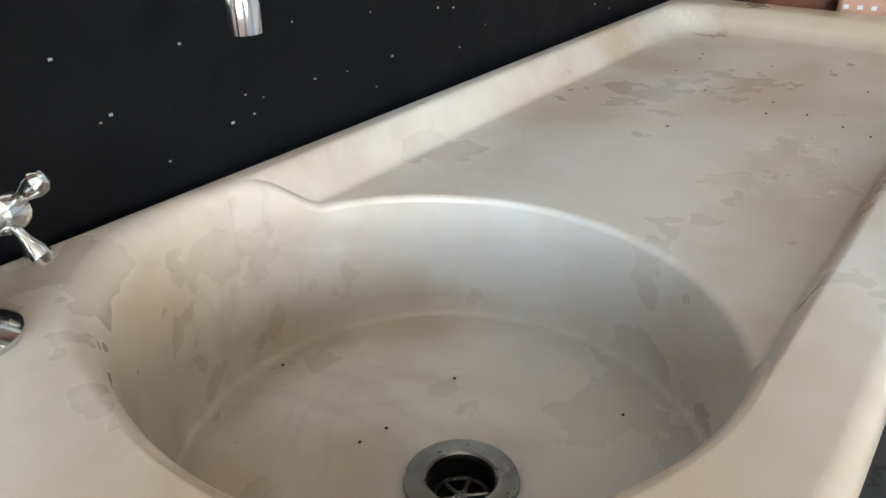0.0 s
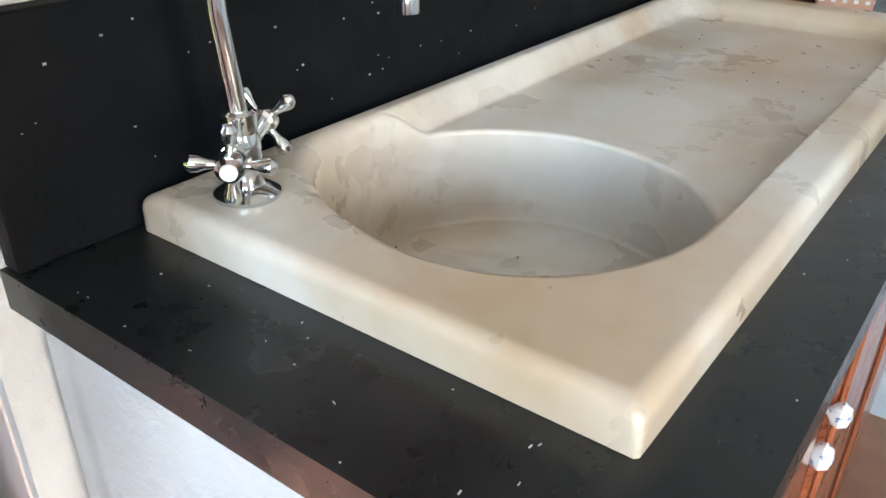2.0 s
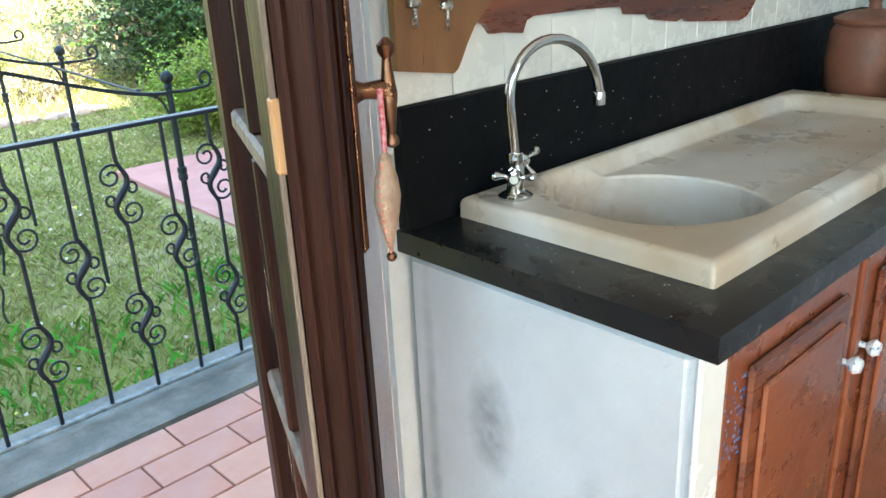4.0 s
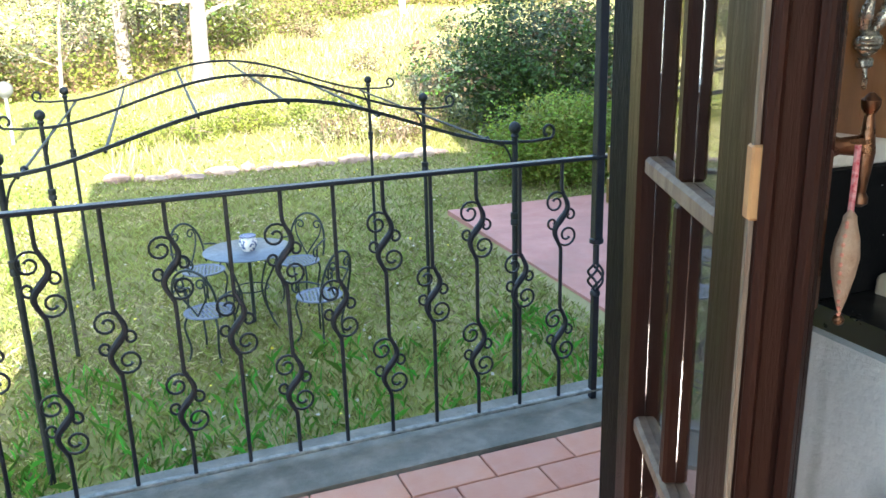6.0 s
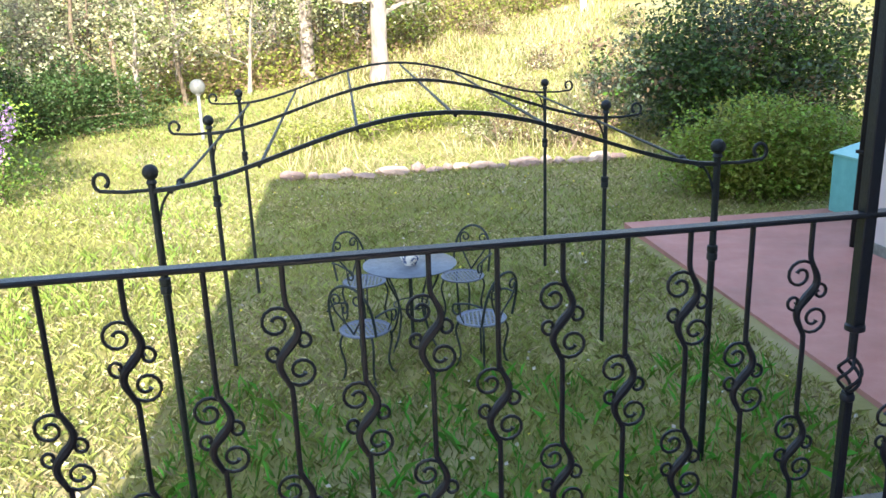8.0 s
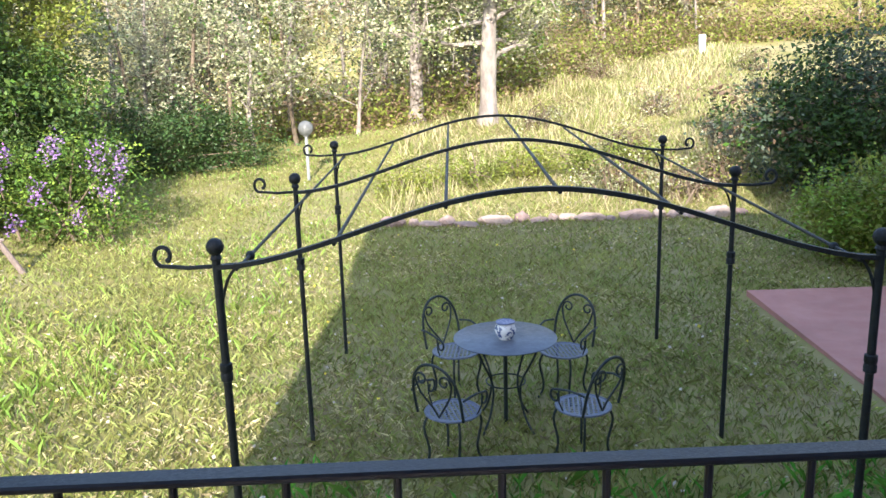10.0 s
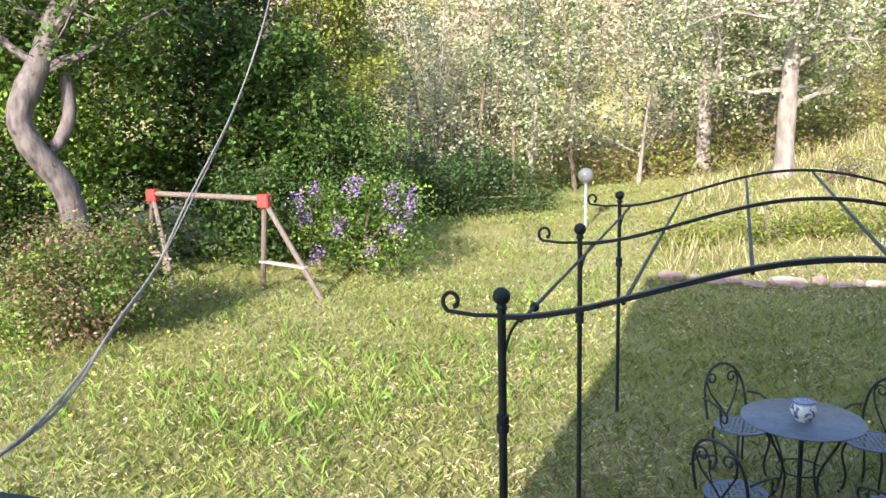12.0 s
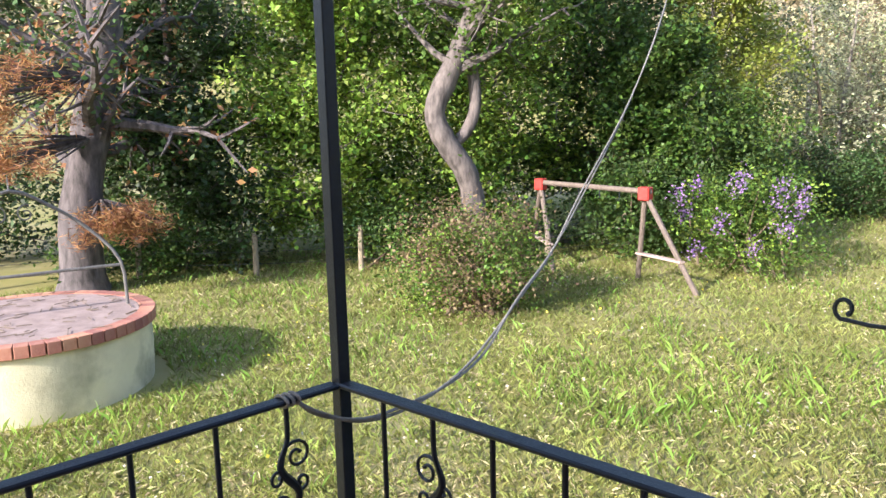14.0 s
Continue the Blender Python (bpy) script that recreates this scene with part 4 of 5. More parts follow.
def clumps(centre, radii, n_clumps, per, clump_r, rnd, shell=0.75, zmin=-9):
    """Leaf places in uneven clumps over an ellipsoid."""
    c, r = np.array(centre), np.array(radii)
    d = rnd.normal(size=(n_clumps, 3)); d /= np.linalg.norm(d, axis=1)[:, None]
    k = (shell + (1.05 - shell) * rnd.random(n_clumps))[:, None] * (0.8 + 0.35 * rnd.random((n_clumps, 1)))
    cc = c + d * k * r
    cc = cc[cc[:, 2] > zmin]
    p = np.repeat(cc, per, 0) + rnd.normal(size=(len(cc) * per, 3)) * clump_r * np.array([1, 1, 0.7])
    return p[p[:, 2] > zmin], cc


def leafmat(name, c1, c2, trans=0.3, rough=0.55):
    return mat(name, c1, c2, 0.8, rough, 0.0, trans=trans, island=0.5, spec=0.35)


L_GREEN = leafmat("leaf_fresh", (0.30, 0.40, 0.06), (0.17, 0.28, 0.04))
L_MID = leafmat("leaf_mid", (0.08, 0.15, 0.022), (0.12, 0.18, 0.035))
L_DARK = leafmat("leaf_dark", (0.045, 0.09, 0.024), (0.075, 0.12, 0.034))
L_YEL = leafmat("leaf_yellow_green", (0.28, 0.30, 0.05), (0.18, 0.22, 0.04))
L_PALE = leafmat("leaf_pale_spring", (0.56, 0.53, 0.36), (0.30, 0.32, 0.14))
L_DRY = leafmat("leaf_dry", (0.3, 0.2, 0.12), (0.2, 0.14, 0.08))
L_LILAC = leafmat("lilac_blossom", (0.25, 0.13, 0.36), (0.38, 0.25, 0.45))
L_NEEDLE = leafmat("dead_needles", (0.42, 0.2, 0.09), (0.3, 0.14, 0.07))
L_BLUE = leafmat("leaf_grey_green", (0.06, 0.09, 0.05), (0.1, 0.12, 0.075))
BLADE = leafmat("grass_blade", (0.33, 0.34, 0.10), (0.20, 0.24, 0.06), 0.4)
BLADED = leafmat("grass_blade_lush", (0.27, 0.37, 0.07), (0.18, 0.28, 0.05), 0.4)
BLADES = leafmat("grass_blade_damp", (0.12, 0.33, 0.04), (0.07, 0.22, 0.025), 0.4)
BLADEY = leafmat("dry_grass_blade", (0.52, 0.44, 0.26), (0.38, 0.33, 0.17), 0.3)


def terrain():
    xs = np.concatenate([np.linspace(-400, -40, 19), np.linspace(-38, 26, 129), np.linspace(30, 400, 19)])
    ys = np.concatenate([np.linspace(-300, -12, 10), np.linspace(-10, 60, 141), np.linspace(64, 400, 22)])
    v = np.array([(x, y, far(x, y)) for y in ys for x in xs])
    nx, ny = len(xs), len(ys)
    i = np.arange(nx * ny).reshape(ny, nx)
    f = np.stack([i[:-1, :-1], i[:-1, 1:], i[1:, 1:], i[1:, :-1]], -1).reshape(-1, 4)
    tagged(raw_mesh("ground", v, f, GRASSG, True), kind="structure")


def far(x, y):
    """The ground, with the wooded hills round the valley."""
    z = ground(x, y) if -60 < x < 60 and y < 200 else ground(max(-60, min(60, x)), min(200, y))
    d = math.hypot(x + 10, y - 5)
    if d > 45:
        z += 25 * (1 - math.exp(-(d - 45) / 50)) * (0.85 + 0.15 * math.sin(math.atan2(y, x) * 5 + 1))
    return z


def on(x, y, dz=0.0):
    return (x, y, ground(x, y) + dz)


def grass():
    def field(n, test, h, w, material, name, label, spread=0.5, clump=None):
        x = RNG.uniform(-17, 12, n * 3)
        y = RNG.uniform(1.9, 34, n * 3)
        keep = test(x, y) & (RNG.random(n * 3) < np.clip((9.0 / np.maximum(6, np.hypot(x, y))) ** 1.5, 0.1, 1))
        x, y = x[keep][:n], y[keep][:n]
        if clump:
            q = np.sin(x * 2.3 + np.sin(y * 1.7)) * np.sin(y * 2.9 + np.sin(x * 3.1)) + 0.5 * np.sin(x * 7.1) * np.sin(y * 6.3)
            q = 0.55 * q + 0.8 * np.sin(x * 0.75 + 1.5 * np.sin(y * 0.5)) * np.sin(y * 0.85 + np.sin(x * 0.9))
            k = q + RNG.normal(0, 0.35, len(x)) > clump
            x, y = x[k], y[k]
        m = len(x)
        d = np.hypot(x, y)
        z = np.array([ground(a, b) for a, b in zip(x, y)]) - 0.01
        hh = h * RNG.uniform(0.4, 1.25, m)
        ww = w * np.maximum(1, d / 9.0)
        a = RNG.uniform(0, 2 * np.pi, m)
        lean = RNG.normal(0, spread, (m, 2)) * hh[:, None]
        b = np.stack([x, y, z], 1)
        side = np.stack([np.cos(a) * ww / 2, np.sin(a) * ww / 2, np.zeros(m)], 1)
        mid = b + np.stack([lean[:, 0] * 0.35, lean[:, 1] * 0.35, hh * 0.6], 1)
        tip = b + np.stack([lean[:, 0], lean[:, 1], hh * (1 - 0.2 * spread)], 1)
        v = np.stack([b - side, b + side, mid + side * 0.7, tip], 1).reshape(-1, 3)
        f = np.arange(4 * m).reshape(m, 4)
        tagged(raw_mesh(name, v, f, material), label, "grass", kind="stuff")

    def lawn(x, y):
        paved = (x > 3.2 + 0.04 * (y - 7)) & (y < 10.55)
        house = (x > 5.7) & (y < 9.2)
        well = np.hypot(x + 10.6, y - 3.5) < 1.52
        return ~paved & ~house & ~well & (x > -16.5)
    field(260000, lawn, 0.085, 0.0075, BLADE, "grass", "short uneven green meadow grass across the garden")
    field(60000, lambda x, y: lawn(x, y) & (x < -2.4) & (np.hypot(x + 0.5, y - 0.6) > 7.2 + np.sin(x * 2 + y)), 0.17, 0.006, BLADED, "tall_grass", "taller lush green grass near the fence and the swing", 0.35, 0.1)
    field(52000, lambda x, y: lawn(x, y) & (x > -1.9) & (x < 2.9) & (y < 5.9 + 0.3 * np.sin(x * 3)), 0.16, 0.013, BLADES, "grass_patch", "lush green clumps of grass in the shade before the balcony", 0.45, -0.9)
    field(200000, lawn, 0.06, 0.009, BLADEY, "dry_grass", "dry straw-coloured blades scattered in the lawn", 0.9, 0.1)
    # daisies and fallen pale leaves
    n = 4500
    x, y = RNG.uniform(-12, 7, n), RNG.uniform(3, 20, n)
    k = lawn(x, y) & (np.sin(x * 1.9) * np.sin(y * 1.3) + RNG.normal(0, 0.6, n) > 0.2)
    p = np.stack([x[k], y[k], np.array([ground(a, b) for a, b in zip(x[k], y[k])]) + RNG.uniform(0.03, 0.1, k.sum())], 1)
    leaves("fallen_leaves", p, 0.04, mat("pale_litter", (0.55, 0.5, 0.42), (0.4, 0.36, 0.26), 3, 0.8, island=0.2), None, 0.2, 0.8, "small pale leaves and daisies scattered over the lawn", "stuff", "leaves")
    n = 380
    x, y = RNG.uniform(-12, 7, n), RNG.uniform(3, 18, n)
    k = lawn(x, y)
    p = np.stack([x[k], y[k], np.array([ground(a, b) for a, b in zip(x[k], y[k])]) + 0.09], 1)
    leaves("dandelions", p, 0.035, mat("yellow_petals", (0.75, 0.6, 0.04), (0.8, 0.7, 0.1), 3, 0.7), None, 0.1, 1.0, "small yellow dandelions dotted in the grass", "stuff", "flowers")
    # tall dry reeds on the bank behind the stones
    n = 26000
    x, y = RNG.uniform(-1.5, 12, n), RNG.uniform(16.0, 34, n)
    m = n
    z = np.array([ground(a, b) for a, b in zip(x, y)])
    hh = RNG.uniform(0.12, 0.6, m) * (0.6 + 0.4 * np.sin(x * 1.3) * np.sin(y))
    a = RNG.uniform(0, 6.28, m)
    b = np.stack([x, y, z], 1)
    s = np.stack([np.cos(a), np.sin(a), a * 0], 1) * 0.007 * np.maximum(1, y / 14)[:, None]
    t = b + np.stack([RNG.normal(0, 0.15, m), RNG.normal(0, 0.15, m), hh], 1)
    v = np.stack([b - s, b + s, t + s * 0.5, t - s * 0.5], 1).reshape(-1, 3)
    half = (RNG.random(m) < 0.62)
    vv = v.reshape(m, 4, 3)
    for sel, mt, nm, lb in ((half, BLADEY, "dry_reeds", "pale dry reeds and stalks on the bank behind the stones"), (~half, BLADE, "bank_grass", "tall light green grass on the rising bank")):
        q = vv[sel].reshape(-1, 3)
        tagged(raw_mesh(nm, q, np.arange(len(q)).reshape(-1, 4), mt), lb, "grass", kind="stuff")


def paving():
    pv = MB().prism([(3.22, 2.2), (5.68, 2.2), (5.68, 8.64), (9.5, 8.7), (9.5, 10.42), (3.46, 10.47)], -1.72, -1.545, "z")
    tagged(part("red_paving", pv, REDPAVE), kind="structure")


def arc_z(u, rise):
    """Height of a gazebo arch over its width u in 0..1: flat ends swinging up to a rounded top."""
    return rise * (0.5 - 0.5 * math.cos(2 * math.pi * u)) ** 0.85


def gazebo():
    gx, gy, ga = -1.576, 4.483, -0.021
    W, L = 3.287, 2.103
    base = -1.62
    g = thing("garden_gazebo", "bare dark wrought-iron gazebo frame with arched hoops on the lawn", "gazebo", at=pose(gx, gy, 0, 0, 0, math.degrees(ga)))

    def top(i, j):
        return 0.535 + i * W * -0.011 + j * L * 0.022
    for i in (0, 1):
        for j in (0, 1, 2):
            x, y, zt = i * W, j * L, top(i, j)
            zt -= 0.035
            foot = {(0, 0): -1.66, (0, 1): -1.62, (0, 2): -1.58, (1, 0): -1.64, (1, 1): -1.6, (1, 2): -1.5}[i, j]
            post = part("post", MB().tube([(x, y, foot), (x, y, zt)], 0.0215 if j == 0 else 0.0185, 12), IRONG, g, smooth=True)
            part("collar", MB().lathe([(0.022, -0.05), (0.032, -0.045), (0.033, -0.01), (0.028, 0.0), (0.033, 0.01), (0.032, 0.045), (0.022, 0.05)], 14, Matrix.Translation((x, y, zt - 0.62))), IRONG, post, smooth=True)
            part("ball_finial", MB().ball((x, y, zt + 0.04), 0.045, 16), IRONG, post, smooth=True)
            part("neck", MB().lathe([(0.024, -0.03), (0.03, -0.02), (0.024, -0.005), (0.018, 0.004)], 14, Matrix.Translation((x, y, zt))), IRONG, post, smooth=True)
            d = -1 if i == 0 else 1
            sp = [(x + d * 0.02, y, zt - 0.06), (x + d * 0.14, y, zt - 0.065), (x + d * 0.25, y, zt - 0.055)]
            for k in range(1, 17):
                a = -math.pi / 2 + 2 * math.pi * 0.93 * k / 16
                r = 0.058 * (1 - 0.45 * k / 16)
                sp.append((x + d * (0.262 + r * math.cos(a) * 0.9), y, zt - 0.055 + 0.055 + r * math.sin(a)))
            part("scroll", MB().tube(sp, [0.011] * (len(sp) - 3) + [0.012, 0.015, 0.012], 8, up=(0, 1, 0)), IRONG, post, smooth=True)
            if j == 0 or True:
                br = [(x, y, zt - 0.32), (x - d * 0.02, y, zt - 0.22), (x - d * 0.05, y, zt - 0.13), (x - d * 0.10, y, zt - 0.06)]
                part("bracket", MB().tube(smooth_pts(br), 0.008, 8, up=(0, 1, 0)), IRONG, post, smooth=True)
    N = 28
    for j in (0, 1, 2):
        pts = [(W * k / N, j * L, top(0, j) - 0.10 + (top(1, j) - top(0, j)) * k / N + arc_z(k / N, 0.37)) for k in range(N + 1)]
        m = MB()
        vs, fs = [], []
        for p in pts:
            for dy, dz in ((-0.02, -0.012), (0.02, -0.012), (0.02, 0.012), (-0.02, 0.012)):
                vs.append((p[0], p[1] + dy, p[2] + dz))
        for k in range(N):
            for q in range(4):
                fs.append((4 * k + q, 4 * (k + 1) + q, 4 * (k + 1) + (q + 1) % 4, 4 * k + (q + 1) % 4))
        fs += [(3, 2, 1, 0), tuple(4 * N + q for q in range(4))]
        m.add(vs, [tuple(reversed(f)) for f in fs])
        part("arch", m, IRONG, g, "forged flat hoop of the roof")
    for u in (0.03, 0.18, 0.35, 0.52, 0.70, 0.97):
        zf = top(0, 0) + (top(1, 0) - top(0, 0)) * u - 0.10 + arc_z(u, 0.37)
        p = [(W * u, j * L, zf + j * L * 0.022 - 0.02) for j in (0, 0.5, 1, 1.5, 2)]
        part("purlin", MB().tube(p, 0.010, 8), IRONG, g, "thin bar joining the hoops", smooth=True)
        if u in (0.03, 0.97):
            part("knot", MB().ball((W * u, 0.28, zf - 0.015), 0.026, 10), IRONG, g, smooth=True)


IRONG = mat("gazebo_iron", (0.007, 0.010, 0.012), (0.014, 0.019, 0.022), 25, 0.5, 0.0, 0.4, 120, spec=0.35)


def heart_curl(x, z, s, flip):
    return [(x + flip * p[0] * s, 0.0, z + p[2] * s) for p in scroll(0, 0, 1, -2.2, 1.3, 1, 16)]


def chair(at, first):
    if first is not None:
        return copy_thing(first, at)
    c = thing("garden_chair", "wrought-iron garden chair with round lattice seat and curled heart back", "chair", "chairs round the garden table", at)
    R, zs = 0.21, 0.44
    seat = MB()
    # perforated plate: a ring and a lattice of strips
    ring = [(R * math.cos(a), R * math.sin(a), zs) for a in [2 * math.pi * k / 32 for k in range(33)]]
    seat.tube(ring, 0.009, 8)
    seat.lathe([(R - 0.035, zs - 0.002), (R, zs - 0.002), (R, zs + 0.002), (R - 0.035, zs + 0.002)], 32)
    seat.f = seat.f[:-2]
    SP = mat("seat_paint", (0.17, 0.20, 0.27), (0.11, 0.13, 0.17), 30, 0.45)
    st = part("seat", seat, SP, c, "blue-grey painted lattice seat")
    for k in range(-5, 6):
        o = k * 0.036
        h = math.sqrt(max(0, (R - 0.01) ** 2 - o * o))
        for ang in (45, -45):
            part("slat", MB().box((-h, o - 0.0065, zs - 0.0015), (h, o + 0.0065, zs + 0.0015), 0, pose(0, 0, 0.001 * (ang > 0), 0, 0, ang)), SP, st)
    for a in (45, 135, 225, 315):
        ca, sa = math.cos(radians(a)), math.sin(radians(a))
        pts = [(0.19 * ca, 0.19 * sa, zs - 0.005), (0.225 * ca, 0.225 * sa, 0.33), (0.19 * ca, 0.19 * sa, 0.16), (0.20 * ca, 0.20 * sa, 0.06), (0.24 * ca, 0.24 * sa, 0.0)]
        part("leg", MB().tube(smooth_pts(pts), 0.0105, 8), IRONT, c, smooth=True)
    back = []
    for t in range(25):
        u = t / 24
        a = math.pi * u
        wd = 0.20 + 0.035 * math.sin(a)
        x = -wd * math.cos(a)
        z = zs + 0.02 + 0.44 * math.sin(a) ** 0.72
        back.append((x, -0.17 - 0.10 * (z - zs) / 0.44 - 0.0, z))
    bk = part("backrest", MB().tube(back, 0.0115, 8), IRONT, c, smooth=True)
    for f in (-1, 1):
        sp = [(f * 0.0, -0.19, zs + 0.02), (f * 0.05, -0.20, zs + 0.10), (f * 0.13, -0.235, zs + 0.22), (f * 0.155, -0.255, zs + 0.32)]
        for k in range(15):
            a = 0.0 + 1.45 * math.pi * 2 * k / 14 * 0.75
            r = 0.052 * (1 - 0.6 * k / 14)
            sp.append((f * (0.10 + 0.0 + r * math.cos(a)), -0.265, zs + 0.335 + r * math.sin(a)))
        part("back_scroll", MB().tube(smooth_pts(sp, 2), 0.0085, 6), IRONT, bk, smooth=True)
        arm = [(f * 0.225, -0.21, zs + 0.20), (f * 0.25, -0.08, zs + 0.215), (f * 0.24, 0.06, zs + 0.18)]
        for k in range(1, 13):
            a = math.pi / 2 - 2 * math.pi * 0.9 * k / 12
            r = 0.055 * (1 - 0.5 * k / 12)
            arm.append((f * 0.235, 0.07 + r * math.cos(a), zs + 0.125 + r * math.sin(a)))
        ar = part("armrest", MB().tube(smooth_pts(arm, 2), 0.0095, 6), IRONT, c, smooth=True)
        part("arm_support", MB().tube([(f * 0.20, 0.02, zs), (f * 0.235, 0.03, zs + 0.08), (f * 0.24, 0.03, zs + 0.19)], 0.006, 6), IRONT, ar, smooth=True)
    return c


def table_set():
    tx, ty = 0.062, 6.95
    tz = ground(tx, ty)
    t = thing("garden_table", "round blue-grey painted metal garden table on the lawn", "table", at=pose(tx, ty, tz))
    h = -0.84 - tz
    R = 0.43
    part("tabletop", MB().lathe([(0.0, h - 0.012), (R - 0.01, h - 0.014), (R, h - 0.010), (R + 0.002, h - 0.004), (R - 0.004, h), (0.0, h)], 64), TABLE, t, smooth=True)
    part("central_stem", MB().tube([(0, 0, 0.0), (0, 0, h - 0.012)], 0.018, 10), IRONT, t, smooth=True)
    for k in range(4):
        a = radians(45 + 90 * k)
        pts = [(0.34 * math.cos(a), 0.34 * math.sin(a), h - 0.02), (0.30 * math.cos(a), 0.30 * math.sin(a), h - 0.12), (0.16 * math.cos(a), 0.16 * math.sin(a), h * 0.5), (0.2 * math.cos(a), 0.2 * math.sin(a), 0.15), (0.30 * math.cos(a), 0.30 * math.sin(a), 0.0)]
        part("leg", MB().tube(smooth_pts(pts), 0.010, 8), IRONT, t, smooth=True)
    part("ring", MB().tube([(0.165 * math.cos(q), 0.165 * math.sin(q), h * 0.5) for q in [2 * math.pi * k / 24 for k in range(25)]], 0.007, 6), IRONT, t, smooth=True)
    pot = thing("ceramic_pot", "white ceramic pot painted with blue ornaments on the garden table", "flowerpot", at=pose(tx, ty - 0.04, -0.8395))
    GL = mat("blue_white_glaze", (0.75, 0.76, 0.74), (0.08, 0.12, 0.25), 26, 0.2, lo=0.52, hi=0.58)
    part("body", MB().lathe([(0.0, 0.0), (0.055, 0.0), (0.058, 0.012), (0.085, 0.05), (0.092, 0.085), (0.08, 0.115), (0.072, 0.125), (0.078, 0.145), (0.072, 0.147), (0.062, 0.125), (0.07, 0.09), (0.05, 0.03), (0.0, 0.02)], 32), GL, pot, smooth=True)
    part("rim_band", MB().lathe([(0.0775, 0.139), (0.0795, 0.141), (0.0795, 0.149), (0.0715, 0.149), (0.0715, 0.146)], 32), BLUEP, pot, smooth=True)
    part("soil", MB().lathe([(0.0, 0.10), (0.066, 0.10), (0.066, 0.105), (0.0, 0.112)], 24), mat("dry_soil", (0.12, 0.09, 0.06), (0.2, 0.15, 0.1), 40, 0.95), pot)
    first = None
    for x, y, turn in ((-0.40, 6.25, -33), (0.60, 6.30, 38), (-0.34, 7.55, 218), (0.64, 7.50, 142)):
        o = chair(pose(x, y, ground(x, y) + 0.005, 0, 0, turn), first)
        first = first or o


def branch_tree(name, label, base, path, radii, leafset, limbs=14, seed=1, material=None, limb_len=1.6, group="", wild=0.5, category="tree", from_u=0.35):
    """A tree along a bent path: trunk, limbs, and leaves at the limbs' ends. leafset: (material, count, size, spread)."""
    rnd = random.Random(seed)
    t = thing(name, label, category, group)
    pts = smooth_pts([Vector(p) for p in path], 4)
    n = len(pts)
    rad = [radii[0] + (radii[1] - radii[0]) * (i / (n - 1)) ** 0.8 for i in range(n)]
    rad = [r * (1 + 0.08 * rnd.uniform(-1, 1)) for r in rad]
    rad[0] *= 1.35
    part("trunk", MB().tube(pts, rad, 12), material or BARK, t, smooth=True)
    m, tips = MB(), []
    for k in range(limbs):
        u = from_u + (1 - from_u) * (k + rnd.random()) / limbs
        i = min(n - 2, int(u * (n - 1)))
        p = pts[i].copy()
        a = rnd.uniform(0, 2 * math.pi)
        d = Vector((math.cos(a), math.sin(a), rnd.uniform(0.0, 0.9))).normalized()
        ln = limb_len * (1.15 - 0.5 * u) * rnd.uniform(0.6, 1.2)
        r0 = rad[i] * 0.4
        q = [p]
        for s in range(5):
            d = (d + Vector([rnd.uniform(-wild, wild) for _ in range(3)]) * 0.6).normalized()
            q.append(q[-1] + d * ln / 5)
            tips.append(q[-1].copy())
            for _ in range(2 if s > 0 else 0):
                d2 = (d * 0.7 + Vector([rnd.uniform(-1, 1) for _ in range(3)])).normalized()
                e = q[-1] + d2 * ln * 0.28
                m.tube([q[-1], (q[-1] + e) / 2 + Vector([rnd.uniform(-0.04, 0.04) for _ in range(3)]), e], [r0 * 0.3, r0 * 0.2, r0 * 0.08], 4)
                tips.append(e)
        m.tube(q, [r0 * (1 - 0.16 * s) for s in range(6)], 6)
    part("branchwork", m, material or BARK, t, smooth=True)
    for mt, cnt, size, spread in leafset:
        tp = np.array([tuple(x) for x in tips])
        c = tp[RNG.integers(0, len(tp), cnt)] + RNG.normal(size=(cnt, 3)) * spread
        leaves("crown", c, size, mt, t)
    return t


def bush(name, label, centre, radii, mats, seed, n_clumps=60, per=60, clump_r=0.22, size=0.07, category="bush", stems=10):
    rnd = np.random.default_rng(seed)
    t = thing(name, label, category)
    zmin = centre[2] - radii[2] * 0.95
    g = ground(centre[0], centre[1])
    cc = None
    for i, (mt, share) in enumerate(mats):
        p, cc = clumps(centre, radii, max(4, int(n_clumps * share)), per, clump_r, rnd, 0.45, g)
        leaves("foliage", p, size, mt, t)
    m = MB()
    for k in range(stems):
        e = cc[rnd.integers(0, len(cc))]
        b = (centre[0] + rnd.normal() * radii[0] * 0.25, centre[1] + rnd.normal() * radii[1] * 0.25, g - 0.05)
        mid = ((b[0] + e[0]) / 2 + rnd.normal() * 0.1, (b[1] + e[1]) / 2, (b[2] + e[2]) / 2 + 0.2)
        m.tube([b, mid, tuple(e)], [0.03, 0.02, 0.008], 5)
    tagged(part("branchwork", m, TWIG, t, smooth=True), kind="stuff")
    return t


